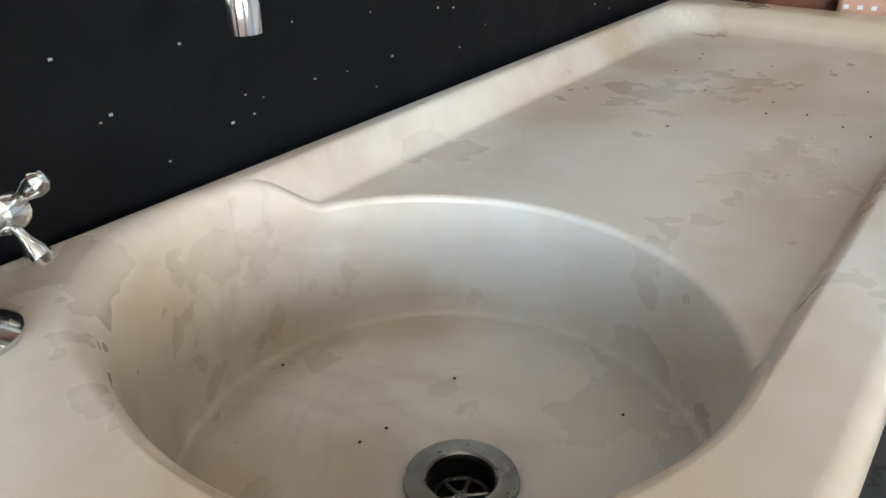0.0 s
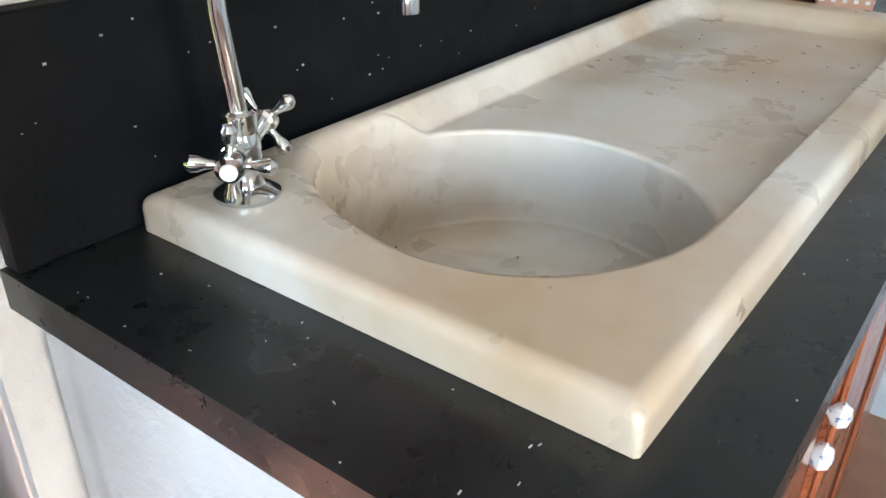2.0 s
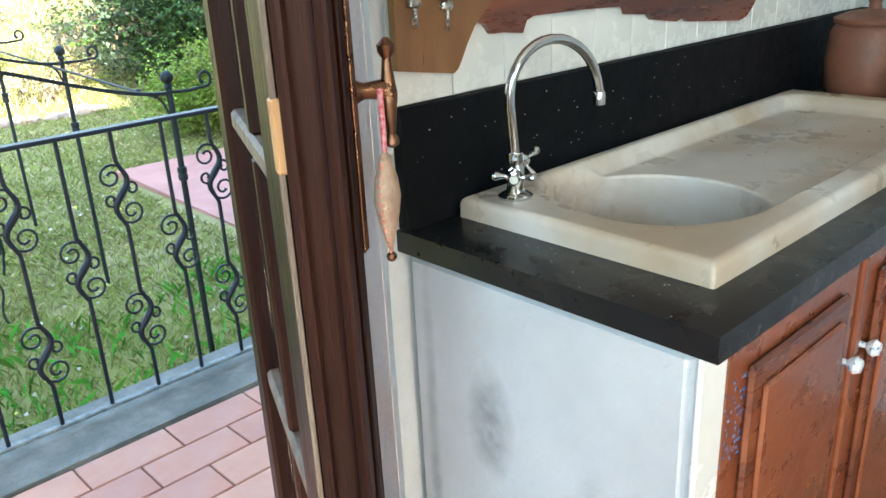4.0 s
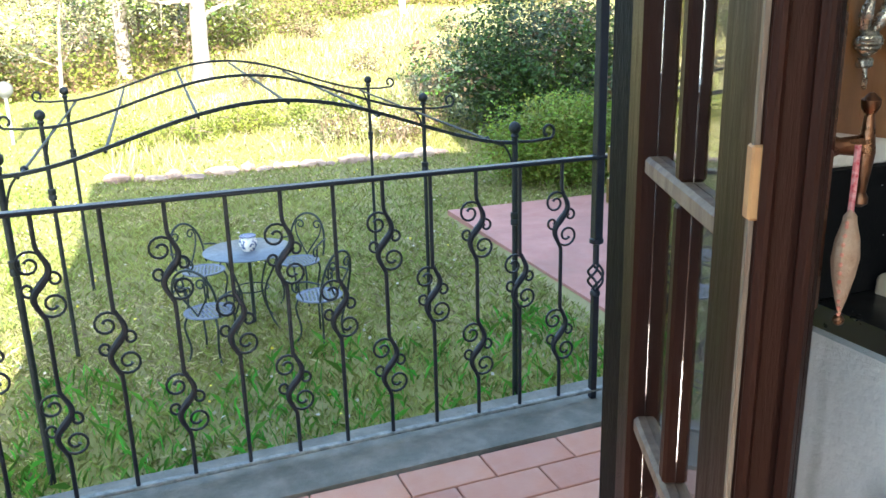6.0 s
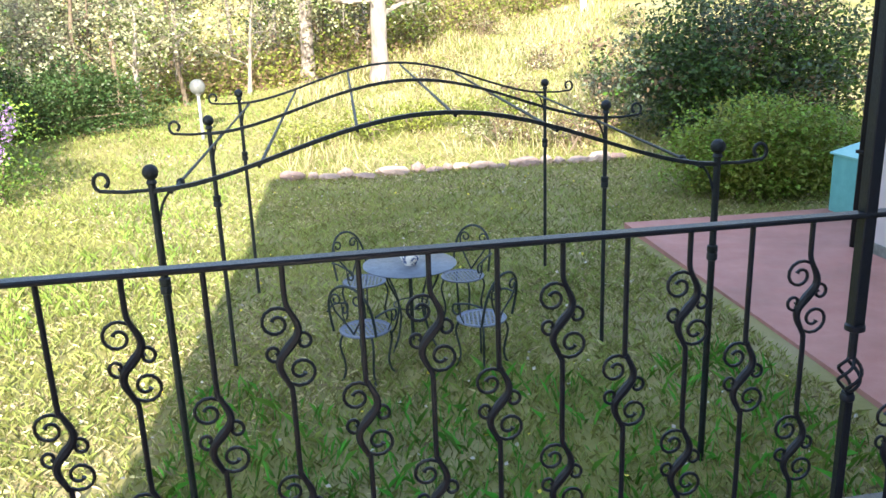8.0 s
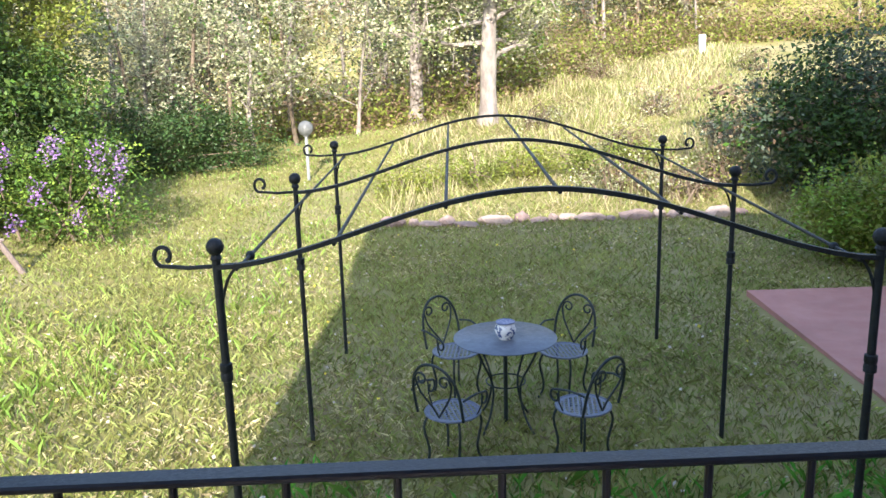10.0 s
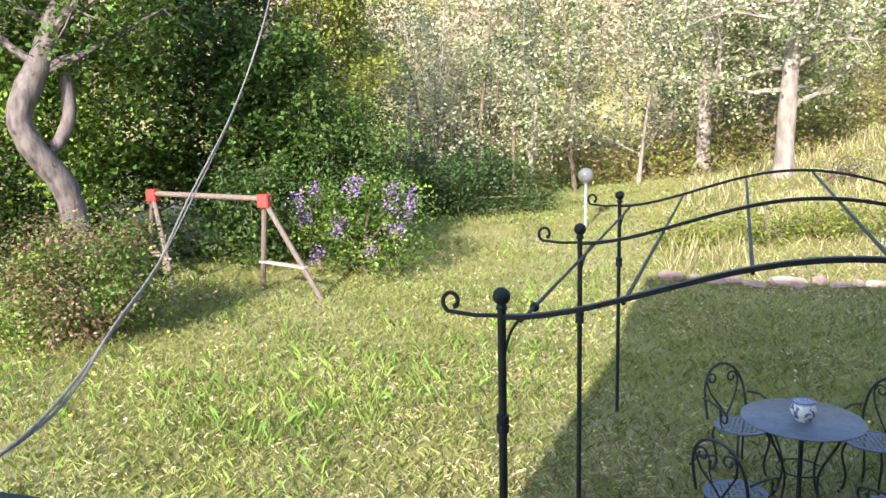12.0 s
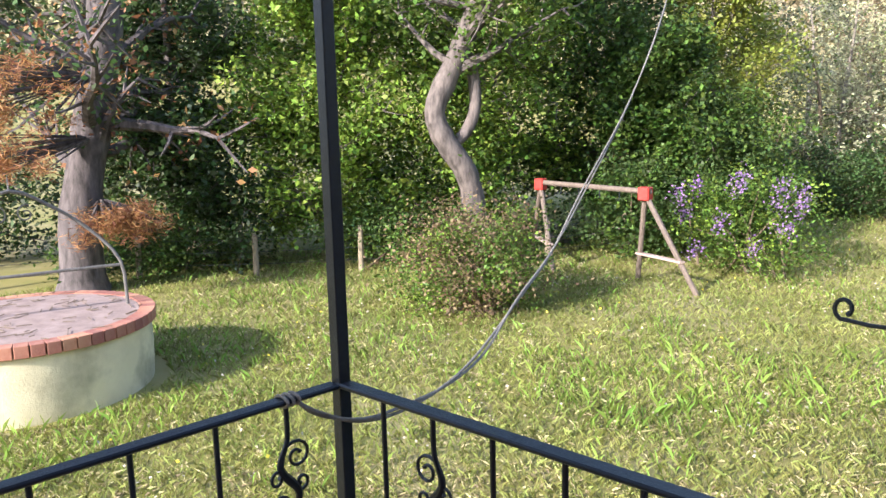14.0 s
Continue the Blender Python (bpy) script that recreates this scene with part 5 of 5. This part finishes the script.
def swing():
    zt = 0.10
    RP = mat("red_bracket", (0.5, 0.05, 0.04), (0.35, 0.04, 0.03), 20, 0.5)
    WD = mat("old_grey_timber", (0.22, 0.17, 0.14), (0.13, 0.10, 0.08), 7, 0.8, 0, 0.4, 50, stretch=(6, 6, 0.8))
    s = thing("swing_frame", "old wooden swing stand with red brackets, its seats missing", "swing")
    R, Lf = Vector((-8.07, 12.95, zt)), Vector((-10.85, 13.5, zt + 0.02))
    part("beam", MB().tube([Lf + (Lf - R) * 0.04, R - (Lf - R) * 0.04], 0.05, 10), WD, s)
    for top, feet in ((R, ((-6.93, 12.75), (-8.45, 13.35))), (Lf, ((-10.1, 12.95), (-11.6, 14.1)))):
        part("bracket", MB().box((top.x - 0.11, top.y - 0.09, top.z - 0.16), (top.x + 0.11, top.y + 0.09, top.z + 0.08), 0.02), RP, s, "red painted corner bracket")
        legs = []
        for fx, fy in feet:
            f = Vector((fx, fy, ground(fx, fy) - 0.02))
            part("leg", MB().tube([f, top - Vector((0, 0, 0.05))], 0.048, 8), WD, s)
            legs.append(f + (top - f) * 0.32)
        a, b = legs
        d = (a - b)
        m = MB().tube([b - d * 0.06, a + d * 0.06], 0.075, 4, flat=0.35)
        part("crossbar", m, mat("pale_plank", (0.5, 0.38, 0.33), (0.4, 0.3, 0.26), 6, 0.8), s, "pale pinkish cross plank")
    for k in (0.22, 0.4, 0.6, 0.78):
        p = Lf + (R - Lf) * k
        part("hook", MB().tube([p, p - Vector((0, 0, 0.16)), p - Vector((0.03, 0, 0.21))], 0.012, 6), IRON, s)


def well():
    cx, cy, R, zt = -10.65, 3.42, 1.44, -0.74
    w = thing("garden_well", "round cream rendered well with a brick-edged cover littered with twigs", "well", at=pose(cx, cy, 0))
    part("drum", MB().lathe([(0.0, -1.75), (R - 0.03, -1.75), (R, -1.2), (R - 0.01, zt - 0.13), (0.0, zt - 0.13)], 64), mat("cream_render", (0.72, 0.66, 0.46), (0.62, 0.56, 0.38), 2, 0.9, 0, 0.4, 40, c3=(0.3, 0.27, 0.17), scale3=1.3), w, smooth=True)
    part("cover", MB().lathe([(0.0, zt - 0.13), (R - 0.14, zt - 0.13), (R - 0.14, zt - 0.004), (0.0, zt + 0.004)], 48), mat("cover_mortar", (0.36, 0.27, 0.24), (0.25, 0.18, 0.16), 5, 0.9, 0, 0.5, 30), w)
    BR = mat("rim_brick", (0.34, 0.12, 0.08), (0.42, 0.2, 0.14), 6, 0.85, 0, 0.5, 40, vary=0.25)
    N = 60
    proto = None
    for k in range(N):
        m = pose(0, 0, 0, 0, 0, 360 * k / N)
        if proto is None:
            wd = 2 * math.pi * R / N * 0.47
            proto = part("brick", MB().box((R - 0.135, -wd, zt - 0.128), (R + 0.05, wd, zt + 0.006), 0.006), BR, w)
            proto.matrix_basis = m
        else:
            o = bpy.data.objects.new("brick", proto.data)
            scene.collection.objects.link(o)
            o.parent, o.matrix_basis = w, m
    rnd = random.Random(3)
    tw = MB()
    for k in range(120):
        a, r, b = rnd.uniform(0, 6.28), R * math.sqrt(rnd.random()) * 0.95, rnd.uniform(0, 3.14)
        ln = rnd.uniform(0.04, 0.22)
        x, y = cx + r * math.cos(a), cy + r * math.sin(a)
        tw.tube([(x, y, zt + 0.012), (x + ln * math.cos(b), y + ln * math.sin(b), zt + 0.018)], 0.005, 4)
    tagged(part("fallen_twigs", tw, TWIG), "brown twigs and cones fallen on the well cover", "twigs", kind="stuff")
    a = thing("well_arch", "grey wrought-iron arch with small curls fixed on the well cover", "arch", at=pose(cx, cy, zt))
    RUST = mat("dull_iron", (0.17, 0.16, 0.15), (0.1, 0.095, 0.09), 20, 0.6, 0, 0.4, 80)
    foot = 1.15
    pts = [(-foot * 0.25, -foot, 0.0), (-foot * 0.2, -foot * 0.98, 0.55), (-0.1, -0.85, 0.95), (0, -0.45, 1.28), (0, 0, 1.5), (0, 0.45, 1.28), (0.1, 0.85, 0.95), (foot * 0.2, foot * 0.98, 0.55), (foot * 0.25, foot, 0.0)]
    part("hoop", MB().tube(smooth_pts(pts, 3), 0.022, 8), RUST, a, smooth=True)
    part("crossbar", MB().tube([(-foot * 0.2, -foot * 0.99, 0.5), (foot * 0.2, foot * 0.99, 0.5)], 0.02, 8), RUST, a, smooth=True)
    for s in (-1, 1):
        part("curl", MB().tube([(0, y, z) for y, _, z in scroll(s * 0.16, 1.22, 0.11, 1.2, 1.2 * s, 1)], 0.009, 6), RUST, a, smooth=True)
    part("finial", MB().tube([(0, 0, 1.5), (0, 0, 1.68)], [0.014, 0.004], 6), RUST, a)


def lamp_post():
    x, y = -3.64, 20.4
    z = ground(x, y)
    p = thing("garden_lamp", "garden lamp with a round glass globe on a grey pole", "lamp", at=pose(x, y, z))
    part("pole", MB().tube([(0, 0, -0.02), (0, 0, -0.24 - z)], 0.04, 10), mat("galvanised", (0.35, 0.37, 0.37), (0.25, 0.27, 0.27), 15, 0.45, 0.3), p, smooth=True)
    part("holder", MB().lathe([(0.05, -0.24 - z), (0.07, -0.22 - z), (0.06, -0.2 - z)], 16), mat("galvanised_dark", (0.2, 0.2, 0.2), None, 15, 0.5), p)
    gm = mat("milky_globe", (0.36, 0.37, 0.35), (0.25, 0.26, 0.25), 3, 0.12, trans=0.6)
    part("globe", MB().ball((0, 0, -0.03 - z), 0.19, 24), gm, p, smooth=True)


def small_things():
    # stones edging the bank
    rnd = random.Random(5)
    ST = mat("edge_stone", (0.40, 0.29, 0.24), (0.24, 0.18, 0.15), 5, 0.9, 0, 0.8, 25, vary=0.35)
    e = thing("stone_edging", "low edging of pinkish field stones along the bank", "stone edging")
    x = -1.6
    while x < 5.2:
        w = rnd.uniform(0.2, 0.75)
        h = rnd.uniform(0.07, 0.16)
        m = bmesh.new()
        bmesh.ops.create_icosphere(m, subdivisions=2, radius=0.5)
        for v in m.verts:
            v.co = Vector((v.co.x * w, v.co.y * 0.32, v.co.z * h * 1.8)) * (1 + 0.3 * noise.noise(v.co * 3 + Vector((x, 0, 0))))
        me = bpy.data.meshes.new("stone")
        m.to_mesh(me)
        m.free()
        me.materials.append(ST)
        y = 15.75 + 0.15 * math.sin(x * 1.3) + rnd.uniform(-0.14, 0.14)
        s = new("stone", me)
        s.parent, s.matrix_basis = e, pose(x + w / 2, y, ground(x, y) + h * 0.35, 0, rnd.uniform(-6, 6), rnd.uniform(-12, 12))
        x += w * rnd.uniform(0.8, 1.05)
    # fence
    PW = mat("fence_timber", (0.34, 0.28, 0.2), (0.2, 0.16, 0.11), 8, 0.9, 0, 0.5, 40, stretch=(5, 5, 0.8))
    f = thing("wire_fence", "rough timber posts with thin wire along the edge of the wood", "fence")
    pts = [(-18.5, 1.0), (-17.2, 4.2), (-16.0, 7.2), (-14.6, 9.0), (-13.2, 10.6), (-12.0, 12.2), (-11.0, 13.9), (-10.2, 15.6), (-9.2, 17.4)]
    for i, (a, b) in enumerate(pts):
        z = ground(a, b)
        part("fence_post", MB().tube([(a, b, z - 0.1), (a + 0.02, b, z + 0.85 + 0.1 * (i % 3))], [0.065, 0.055], 8), PW, f, smooth=True)
    for k in (0.25, 0.5, 0.75):
        part("wire", MB().tube([(a, b, ground(a, b) + k) for a, b in pts], 0.006, 4), IRON, f)
    hp = thing("marker_post", "short white marker post standing on the grassy hillside", "post", at=pose(10.357, 33.86, ground(10.357, 33.86)))
    part("shaft", MB().box((-0.12, -0.12, -0.1), (0.12, 0.12, 0.75), 0.02), mat("white_marker", (0.8, 0.78, 0.74), (0.7, 0.68, 0.64), 5, 0.8), hp)
    # rope from the balcony corner to the tree
    R = [(-5.6, 9.6, 3.6), (-4.57, 7.48, 2.44), (-4.03, 6.05, 1.57), (-3.55, 4.72, 0.96), (-3.25, 4.02, 0.69), (-2.92, 3.33, 0.585), (-2.60, 2.74, 0.55), (-2.38, 2.34, 0.565), (-2.22, 1.98, 0.600), (-2.17, 1.77, 0.640), (-2.16, 1.62, 0.715), (-2.196, 1.57, 0.760)]
    rp = thing("tied_rope", "grey twisted rope tied to the balcony rail and the trees", "rope")
    GR = mat("grey_rope", (0.3, 0.28, 0.25), (0.2, 0.18, 0.16), 60, 0.9, 0, 0.4, 200)
    for s in (0, 1):
        q = [Vector(p) + Vector((0.010 * s * math.cos(i * 2.1), 0.010 * s, 0.014 * s * math.sin(i * 1.7))) for i, p in enumerate(R)]
        part("strand", MB().tube(smooth_pts(q, 5), 0.0055, 6), GR, rp, smooth=True)
    x0r = -2.20
    for s in range(3):
        loop = [(x0r + 0.028 * math.cos(a), 1.55 + 0.018 * s, 0.749 + 0.014 * math.sin(a)) for a in [2 * math.pi * k / 14 for k in range(15)]]
        part("knot", MB().tube(loop, 0.0045, 6), GR, rp, smooth=True)


def woods():
    # the big pine by the well
    p0 = on(-15.75, 6.0, -0.1)
    t = branch_tree("pine_tree", "old pine with flaking bark, broken branches and dead brown needles", p0, [p0, (-15.75, 6.1, 0.0), (-15.6, 6.5, 2.0), (-15.45, 6.8, 4.0), (-15.4, 6.9, 8.0)], (0.42, 0.28), [(L_DARK, 3750, 0.135, 0.22), (L_NEEDLE, 1500, 0.14, 0.12)], 26, 3, PINEB, 3.0, from_u=0.35)
    for c, r, n, nm in (((-14.2, 6.2, -0.15), (0.75, 0.8, 0.42), 30, "a"), ((-14.8, 4.6, 2.1), (1.2, 1.4, 0.9), 34, "b"), ((-14.6, 4.4, 1.0), (0.9, 1.0, 0.6), 22, "c")):
        rnd = np.random.default_rng(len(nm) + n)
        p, cc = clumps(c, r, n, 90, 0.12, rnd, 0.2)
        leaves("dead_needles", p, 0.16, L_NEEDLE, t, 1.0, 0.10, "rust-brown dead needle tufts")
        m = MB()
        for q in cc:
            m.tube([(-15.6, 6.4, c[2] + 0.3), ((q[0] - 15.6) / 2, (q[1] + 6.4) / 2, (q[2] + c[2]) / 2 + 0.15), tuple(q)], [0.03, 0.018, 0.007], 5)
        part("dead_branchwork", m, PINEB, t)
    # the bent double trunk
    bt = branch_tree("bent_tree", "sinuous double-stemmed tree with pale flaking grey bark", None, [on(-11.3, 12.6, -0.1), (-11.45, 12.25, -0.7), (-11.5, 12.0, 0.35), (-11.72, 11.65, 1.0), (-11.86, 11.5, 1.6), (-11.7, 11.75, 2.3), (-11.5, 12.1, 3.1), (-11.3, 12.4, 4.2), (-11.0, 12.5, 6.5)], (0.24, 0.2), [(L_MID, 6250, 0.135, 0.22)], 16, 8, BARK, 2.6, from_u=0.62)
    part("second_stem", MB().tube(smooth_pts([(-11.75, 11.75, 0.95), (-11.6, 12.05, 1.15), (-11.5, 12.25, 1.6), (-11.55, 12.3, 2.2), (-11.65, 12.15, 2.9)]), 0.12, 12), BARK, bt, smooth=True)
    # leafy edge of the wood
    specs = [
        ("maple_tree", "leafy maple with fresh bright green foliage at the wood's edge", (-15.4, 11.6), 7.5, [(L_GREEN, 32500, 0.135, 0.2), (L_MID, 11250, 0.135, 0.3)], 58, 2.5, 0.10),
        ("maple_tree", "leafy maple with fresh bright green foliage at the wood's edge", (-13.6, 14.6), 8.0, [(L_GREEN, 25000, 0.135, 0.2), (L_MID, 15000, 0.135, 0.3)], 58, 2.5, 0.10),
        ("dark_evergreen", "dark ivy-covered evergreen tree at the edge of the wood", (-17.6, 8.8), 8.0, [(L_DARK, 32500, 0.135, 0.19), (L_BLUE, 11250, 0.135, 0.22)], 60, 2.0, 0.04),
        ("dark_evergreen", "dark ivy-covered evergreen tree at the edge of the wood", (-12.0, 17.4), 9.0, [(L_DARK, 27500, 0.135, 0.22), (L_MID, 10000, 0.135, 0.22)], 56, 2.3, 0.04),
        ("young_tree", "young tree with mid-green leaves behind the swing frame", (-10.2, 17.2), 4.6, [(L_MID, 21250, 0.135, 0.2), (L_DARK, 10000, 0.135, 0.19)], 30, 1.9, 0.02),
        ("yellow_green_tree", "slender tree with yellow-green spring leaves", (-10.6, 20.2), 7.0, [(L_YEL, 17500, 0.135, 0.2)], 26, 2.0, 0.25),
        ("dark_evergreen", "dark ivy-covered evergreen tree at the edge of the wood", (-20.5, 5.0), 9.0, [(L_DARK, 20000, 0.135, 0.22), (L_BLUE, 7500, 0.135, 0.3)], 34, 2.6, 0.05),
    ]
    for i, (nm, lb, (x, y), h, lv, nl, ll, fu) in enumerate(specs):
        z = ground(x, y)
        branch_tree(nm, lb, None, [(x, y, z - 0.1), (x + 0.2, y, z + h * 0.3), (x - 0.1, y + 0.2, z + h * 0.65), (x + 0.1, y, z + h)], (0.16, 0.04), lv, nl, 20 + i, BARK, ll, from_u=fu)
    # bushes
    bush("hedge_shrub", "untidy brown and green shrub at the edge of the lawn", (-9.3, 9.7, -0.85), (1.4, 1.3, 1.0), [(L_MID, 0.6), (L_DRY, 0.45), (L_GREEN, 0.25)], 31, 190, 75, 0.2, 0.065, stems=26)
    bush("lilac_bush", "lilac bush in bloom with purple and pale flower heads", (-7.1, 15.2, -0.65), (1.5, 1.3, 1.15), [(L_MID, 0.6), (L_GREEN, 0.3)], 32, 90, 70, 0.2, 0.08)
    lil = [(-6.3, 14.4, -0.2), (-6.0, 14.6, -0.3), (-7.0, 14.2, 0.1), (-7.2, 14.0, -0.5), (-8.0, 14.2, -0.4), (-7.8, 14.3, 0.1), (-6.6, 14.1, -0.9), (-7.6, 13.9, -1.0), (-5.9, 14.5, 0.0), (-6.2, 14.3, 0.15), (-6.8, 14.0, 0.3), (-8.3, 14.5, -0.1), (-6.1, 14.2, -0.55)]
    pts = np.repeat(np.array(lil), 75, 0) + RNG.normal(size=(len(lil) * 75, 3)) * np.array([0.085, 0.085, 0.10])
    fl = bpy.data.objects["lilac_bush"]
    leaves("blossom", pts, 0.05, L_LILAC, fl, 1, 0.9, "purple lilac flower heads")
    bush("dark_hedge", "low dark green hedge along the field path", (-7.8, 23.0, -0.6), (3.0, 1.6, 1.25), [(L_DARK, 1.2)], 33, 200, 70, 0.25, 0.1)
    bush("dark_hedge", "low dark green hedge along the field path", (-10.2, 19.2, -0.4), (2.2, 1.6, 1.5), [(L_DARK, 1.0), (L_MID, 0.4)], 53, 190, 70, 0.25, 0.1)
    bush("tall_shrub", "tall dense dark green shrub behind the lilac", (-8.9, 17.2, 0.0), (1.9, 1.3, 1.8), [(L_DARK, 0.9), (L_MID, 0.6)], 54, 200, 75, 0.24, 0.1, stems=20)
    for i, (x, y) in enumerate(((3.4, 17.4), (4.6, 17.0), (5.6, 18.0), (4.2, 20.5), (7.0, 21.0), (9.0, 20.5), (6.0, 24.5), (9.5, 26.0), (2.5, 24.0), (12.0, 24.0), (11.0, 30.0), (5.5, 30.5))):
        bush("bramble", "dry tangled bramble with thin pale stems on the bank", (x, y, ground(x, y) + 0.35), (0.9, 0.7, 0.5), [(L_DRY, 0.5), (L_PALE, 0.4), (L_YEL, 0.3)], 60 + i, 30, 45, 0.17, 0.07, stems=26)
    bush("underwood", "dark tangled undergrowth below the trees", (-13.6, 12.4, -0.8), (1.4, 2.6, 1.0), [(L_DARK, 0.8), (L_MID, 0.4)], 34, 120, 60, 0.25, 0.09)
    bush("underwood", "dark tangled undergrowth below the trees", (-16.6, 8.2, -0.9), (1.4, 2.6, 0.9), [(L_DARK, 0.8), (L_MID, 0.5)], 35, 120, 60, 0.25, 0.09)
    bush("underwood", "dark tangled undergrowth below the trees", (-9.6, 15.6, -0.5), (1.8, 1.0, 1.1), [(L_DARK, 0.9), (L_MID, 0.3)], 36, 110, 60, 0.25, 0.09)
    bush("dark_shrub", "large dark shrub with brown dead stems, in the shade", (8.8, 17.2, 0.0), (3.1, 1.9, 1.75), [(L_DARK, 0.45), (L_MID, 0.3), (L_BLUE, 0.4), (L_DRY, 0.14)], 37, 330, 80, 0.32, 0.12, stems=70)
    bush("clipped_shrub", "rounded bright green shrub beside the red paving", (6.4, 12.0, -0.95), (1.6, 1.0, 0.8), [(L_YEL, 1.0), (L_GREEN, 0.9)], 38, 210, 75, 0.17, 0.075)
    for i, (x, y) in enumerate(((-1.2, 18.2), (0.3, 18.6), (1.6, 18.9), (2.8, 18.7), (4.2, 19.2))):
        bush("yellow_shrub", "low shrub with yellow-green spring leaves on the bank", (x, y, ground(x, y) + 0.35), (0.75, 0.5, 0.42), [(L_YEL, 1.0)], 40 + i, 36, 50, 0.16, 0.07, stems=8)
    # wood on the slope: slender trunks with light spring leaf
    rnd = random.Random(77)
    spots = []
    for k in range(95):
        x = rnd.uniform(-15, 17)
        y = 27.5 + rnd.uniform(0, 13) + max(0, (x - 1.5)) * 0.75
        if x > 1.5:
            y += 6
        spots.append((x, y))
    spots += [(-5.7, 24.0), (-4.9, 26.3), (-3.0, 27.0), (-6.9, 26.5), (-9.0, 24.0), (-12.0, 24.5), (-13.5, 22.0), (-16, 20), (-18, 17), (-20, 13)]
    spots += [(rnd.uniform(11.5, 29), rnd.uniform(38, 47)) for k in range(20)]
    for k, (x, y) in enumerate(spots):
        z = ground(x, y)
        h = rnd.uniform(4.0, 8.5)
        lx, ly = rnd.uniform(-0.9, 0.9), rnd.uniform(-0.5, 0.5)
        lv = [(rnd.choice([L_PALE, L_PALE, L_YEL, L_BLUE]), 1700, 0.13, 0.17), (rnd.choice([L_DRY, L_PALE, L_MID]), 500, 0.12, 0.25)]
        branch_tree("slender_tree", "slender pale-barked tree just coming into leaf on the slope", None, [(x, y, z - 0.1), (x + lx * 0.3, y, z + h * 0.35), (x + lx * 0.5 + 0.15, y + ly, z + h * 0.7), (x + lx, y + ly, z + h)], (0.07 + 0.01 * h * rnd.random(), 0.02), lv, 13, 200 + k, rnd.choice([BARKW, BARKW, TWIG]), 2.0, "trees of the wood", from_u=0.15)
    for x, y, r, h in ((1.16, 25.6, 0.30, 8.0), (-1.08, 27.6, 0.26, 8.0)):
        z = ground(x, y)
        branch_tree("old_tree", "thick old tree with pale bark and ivy on its trunk", None, [(x, y, z - 0.1), (x + 0.05, y, z + h * 0.3), (x + 0.2, y, z + h * 0.6), (x + 0.4, y, z + h)], (r, r * 0.5), [(L_PALE, 5200, 0.14, 0.22), (L_MID, 1875, 0.135, 0.2)], 20, int(r * 100), BARKW, 2.8, from_u=0.3)
    # undergrowth and far woods, too many to count
    n = 90000
    x = RNG.uniform(-22, 30, n)
    y = 27 + np.clip(x - 1, 0, 9.5) * 0.9 + np.clip(x - 10.5, 0, 20) * 0.1 + RNG.exponential(4.0, n)
    z = np.array([ground(a, b) for a, b in zip(x, y)]) + RNG.exponential(0.5, n)
    half = n // 2
    leaves("undergrowth", np.stack([x, y, z], 1)[:half], 0.15, L_DRY, None, 0.5, 0.5, "brown brambles and dead growth beneath the wood", "stuff", "undergrowth")
    leaves("undergrowth", np.stack([x, y, z], 1)[half:], 0.14, L_YEL, None, 0.5, 0.6, "low green and brown undergrowth beneath the wood", "stuff", "undergrowth")
    n = 130000
    a = RNG.uniform(radians(78), radians(200), n)
    d = RNG.uniform(55, 140, n)
    x, y = -10 + d * np.cos(a), 5 + d * np.sin(a)
    z = np.array([far(p, q) for p, q in zip(x, y)]) + RNG.uniform(0, 1, n) ** 0.7 * 4.5 * (0.7 + 0.3 * np.sin(x * 0.4) * np.sin(y * 0.3))
    leaves("far_woods", np.stack([x, y, z], 1), 0.6, mat("far_wood_leaf", (0.36, 0.27, 0.2), (0.26, 0.25, 0.12), 0.05, 0.9, island=0.35), None, 0.6, 0.7, "brown and green wooded hills beyond the valley", "stuff", "woods")


terrain()
paving()
gazebo()
table_set()
swing()
well()
lamp_post()
small_things()
woods()
grass()
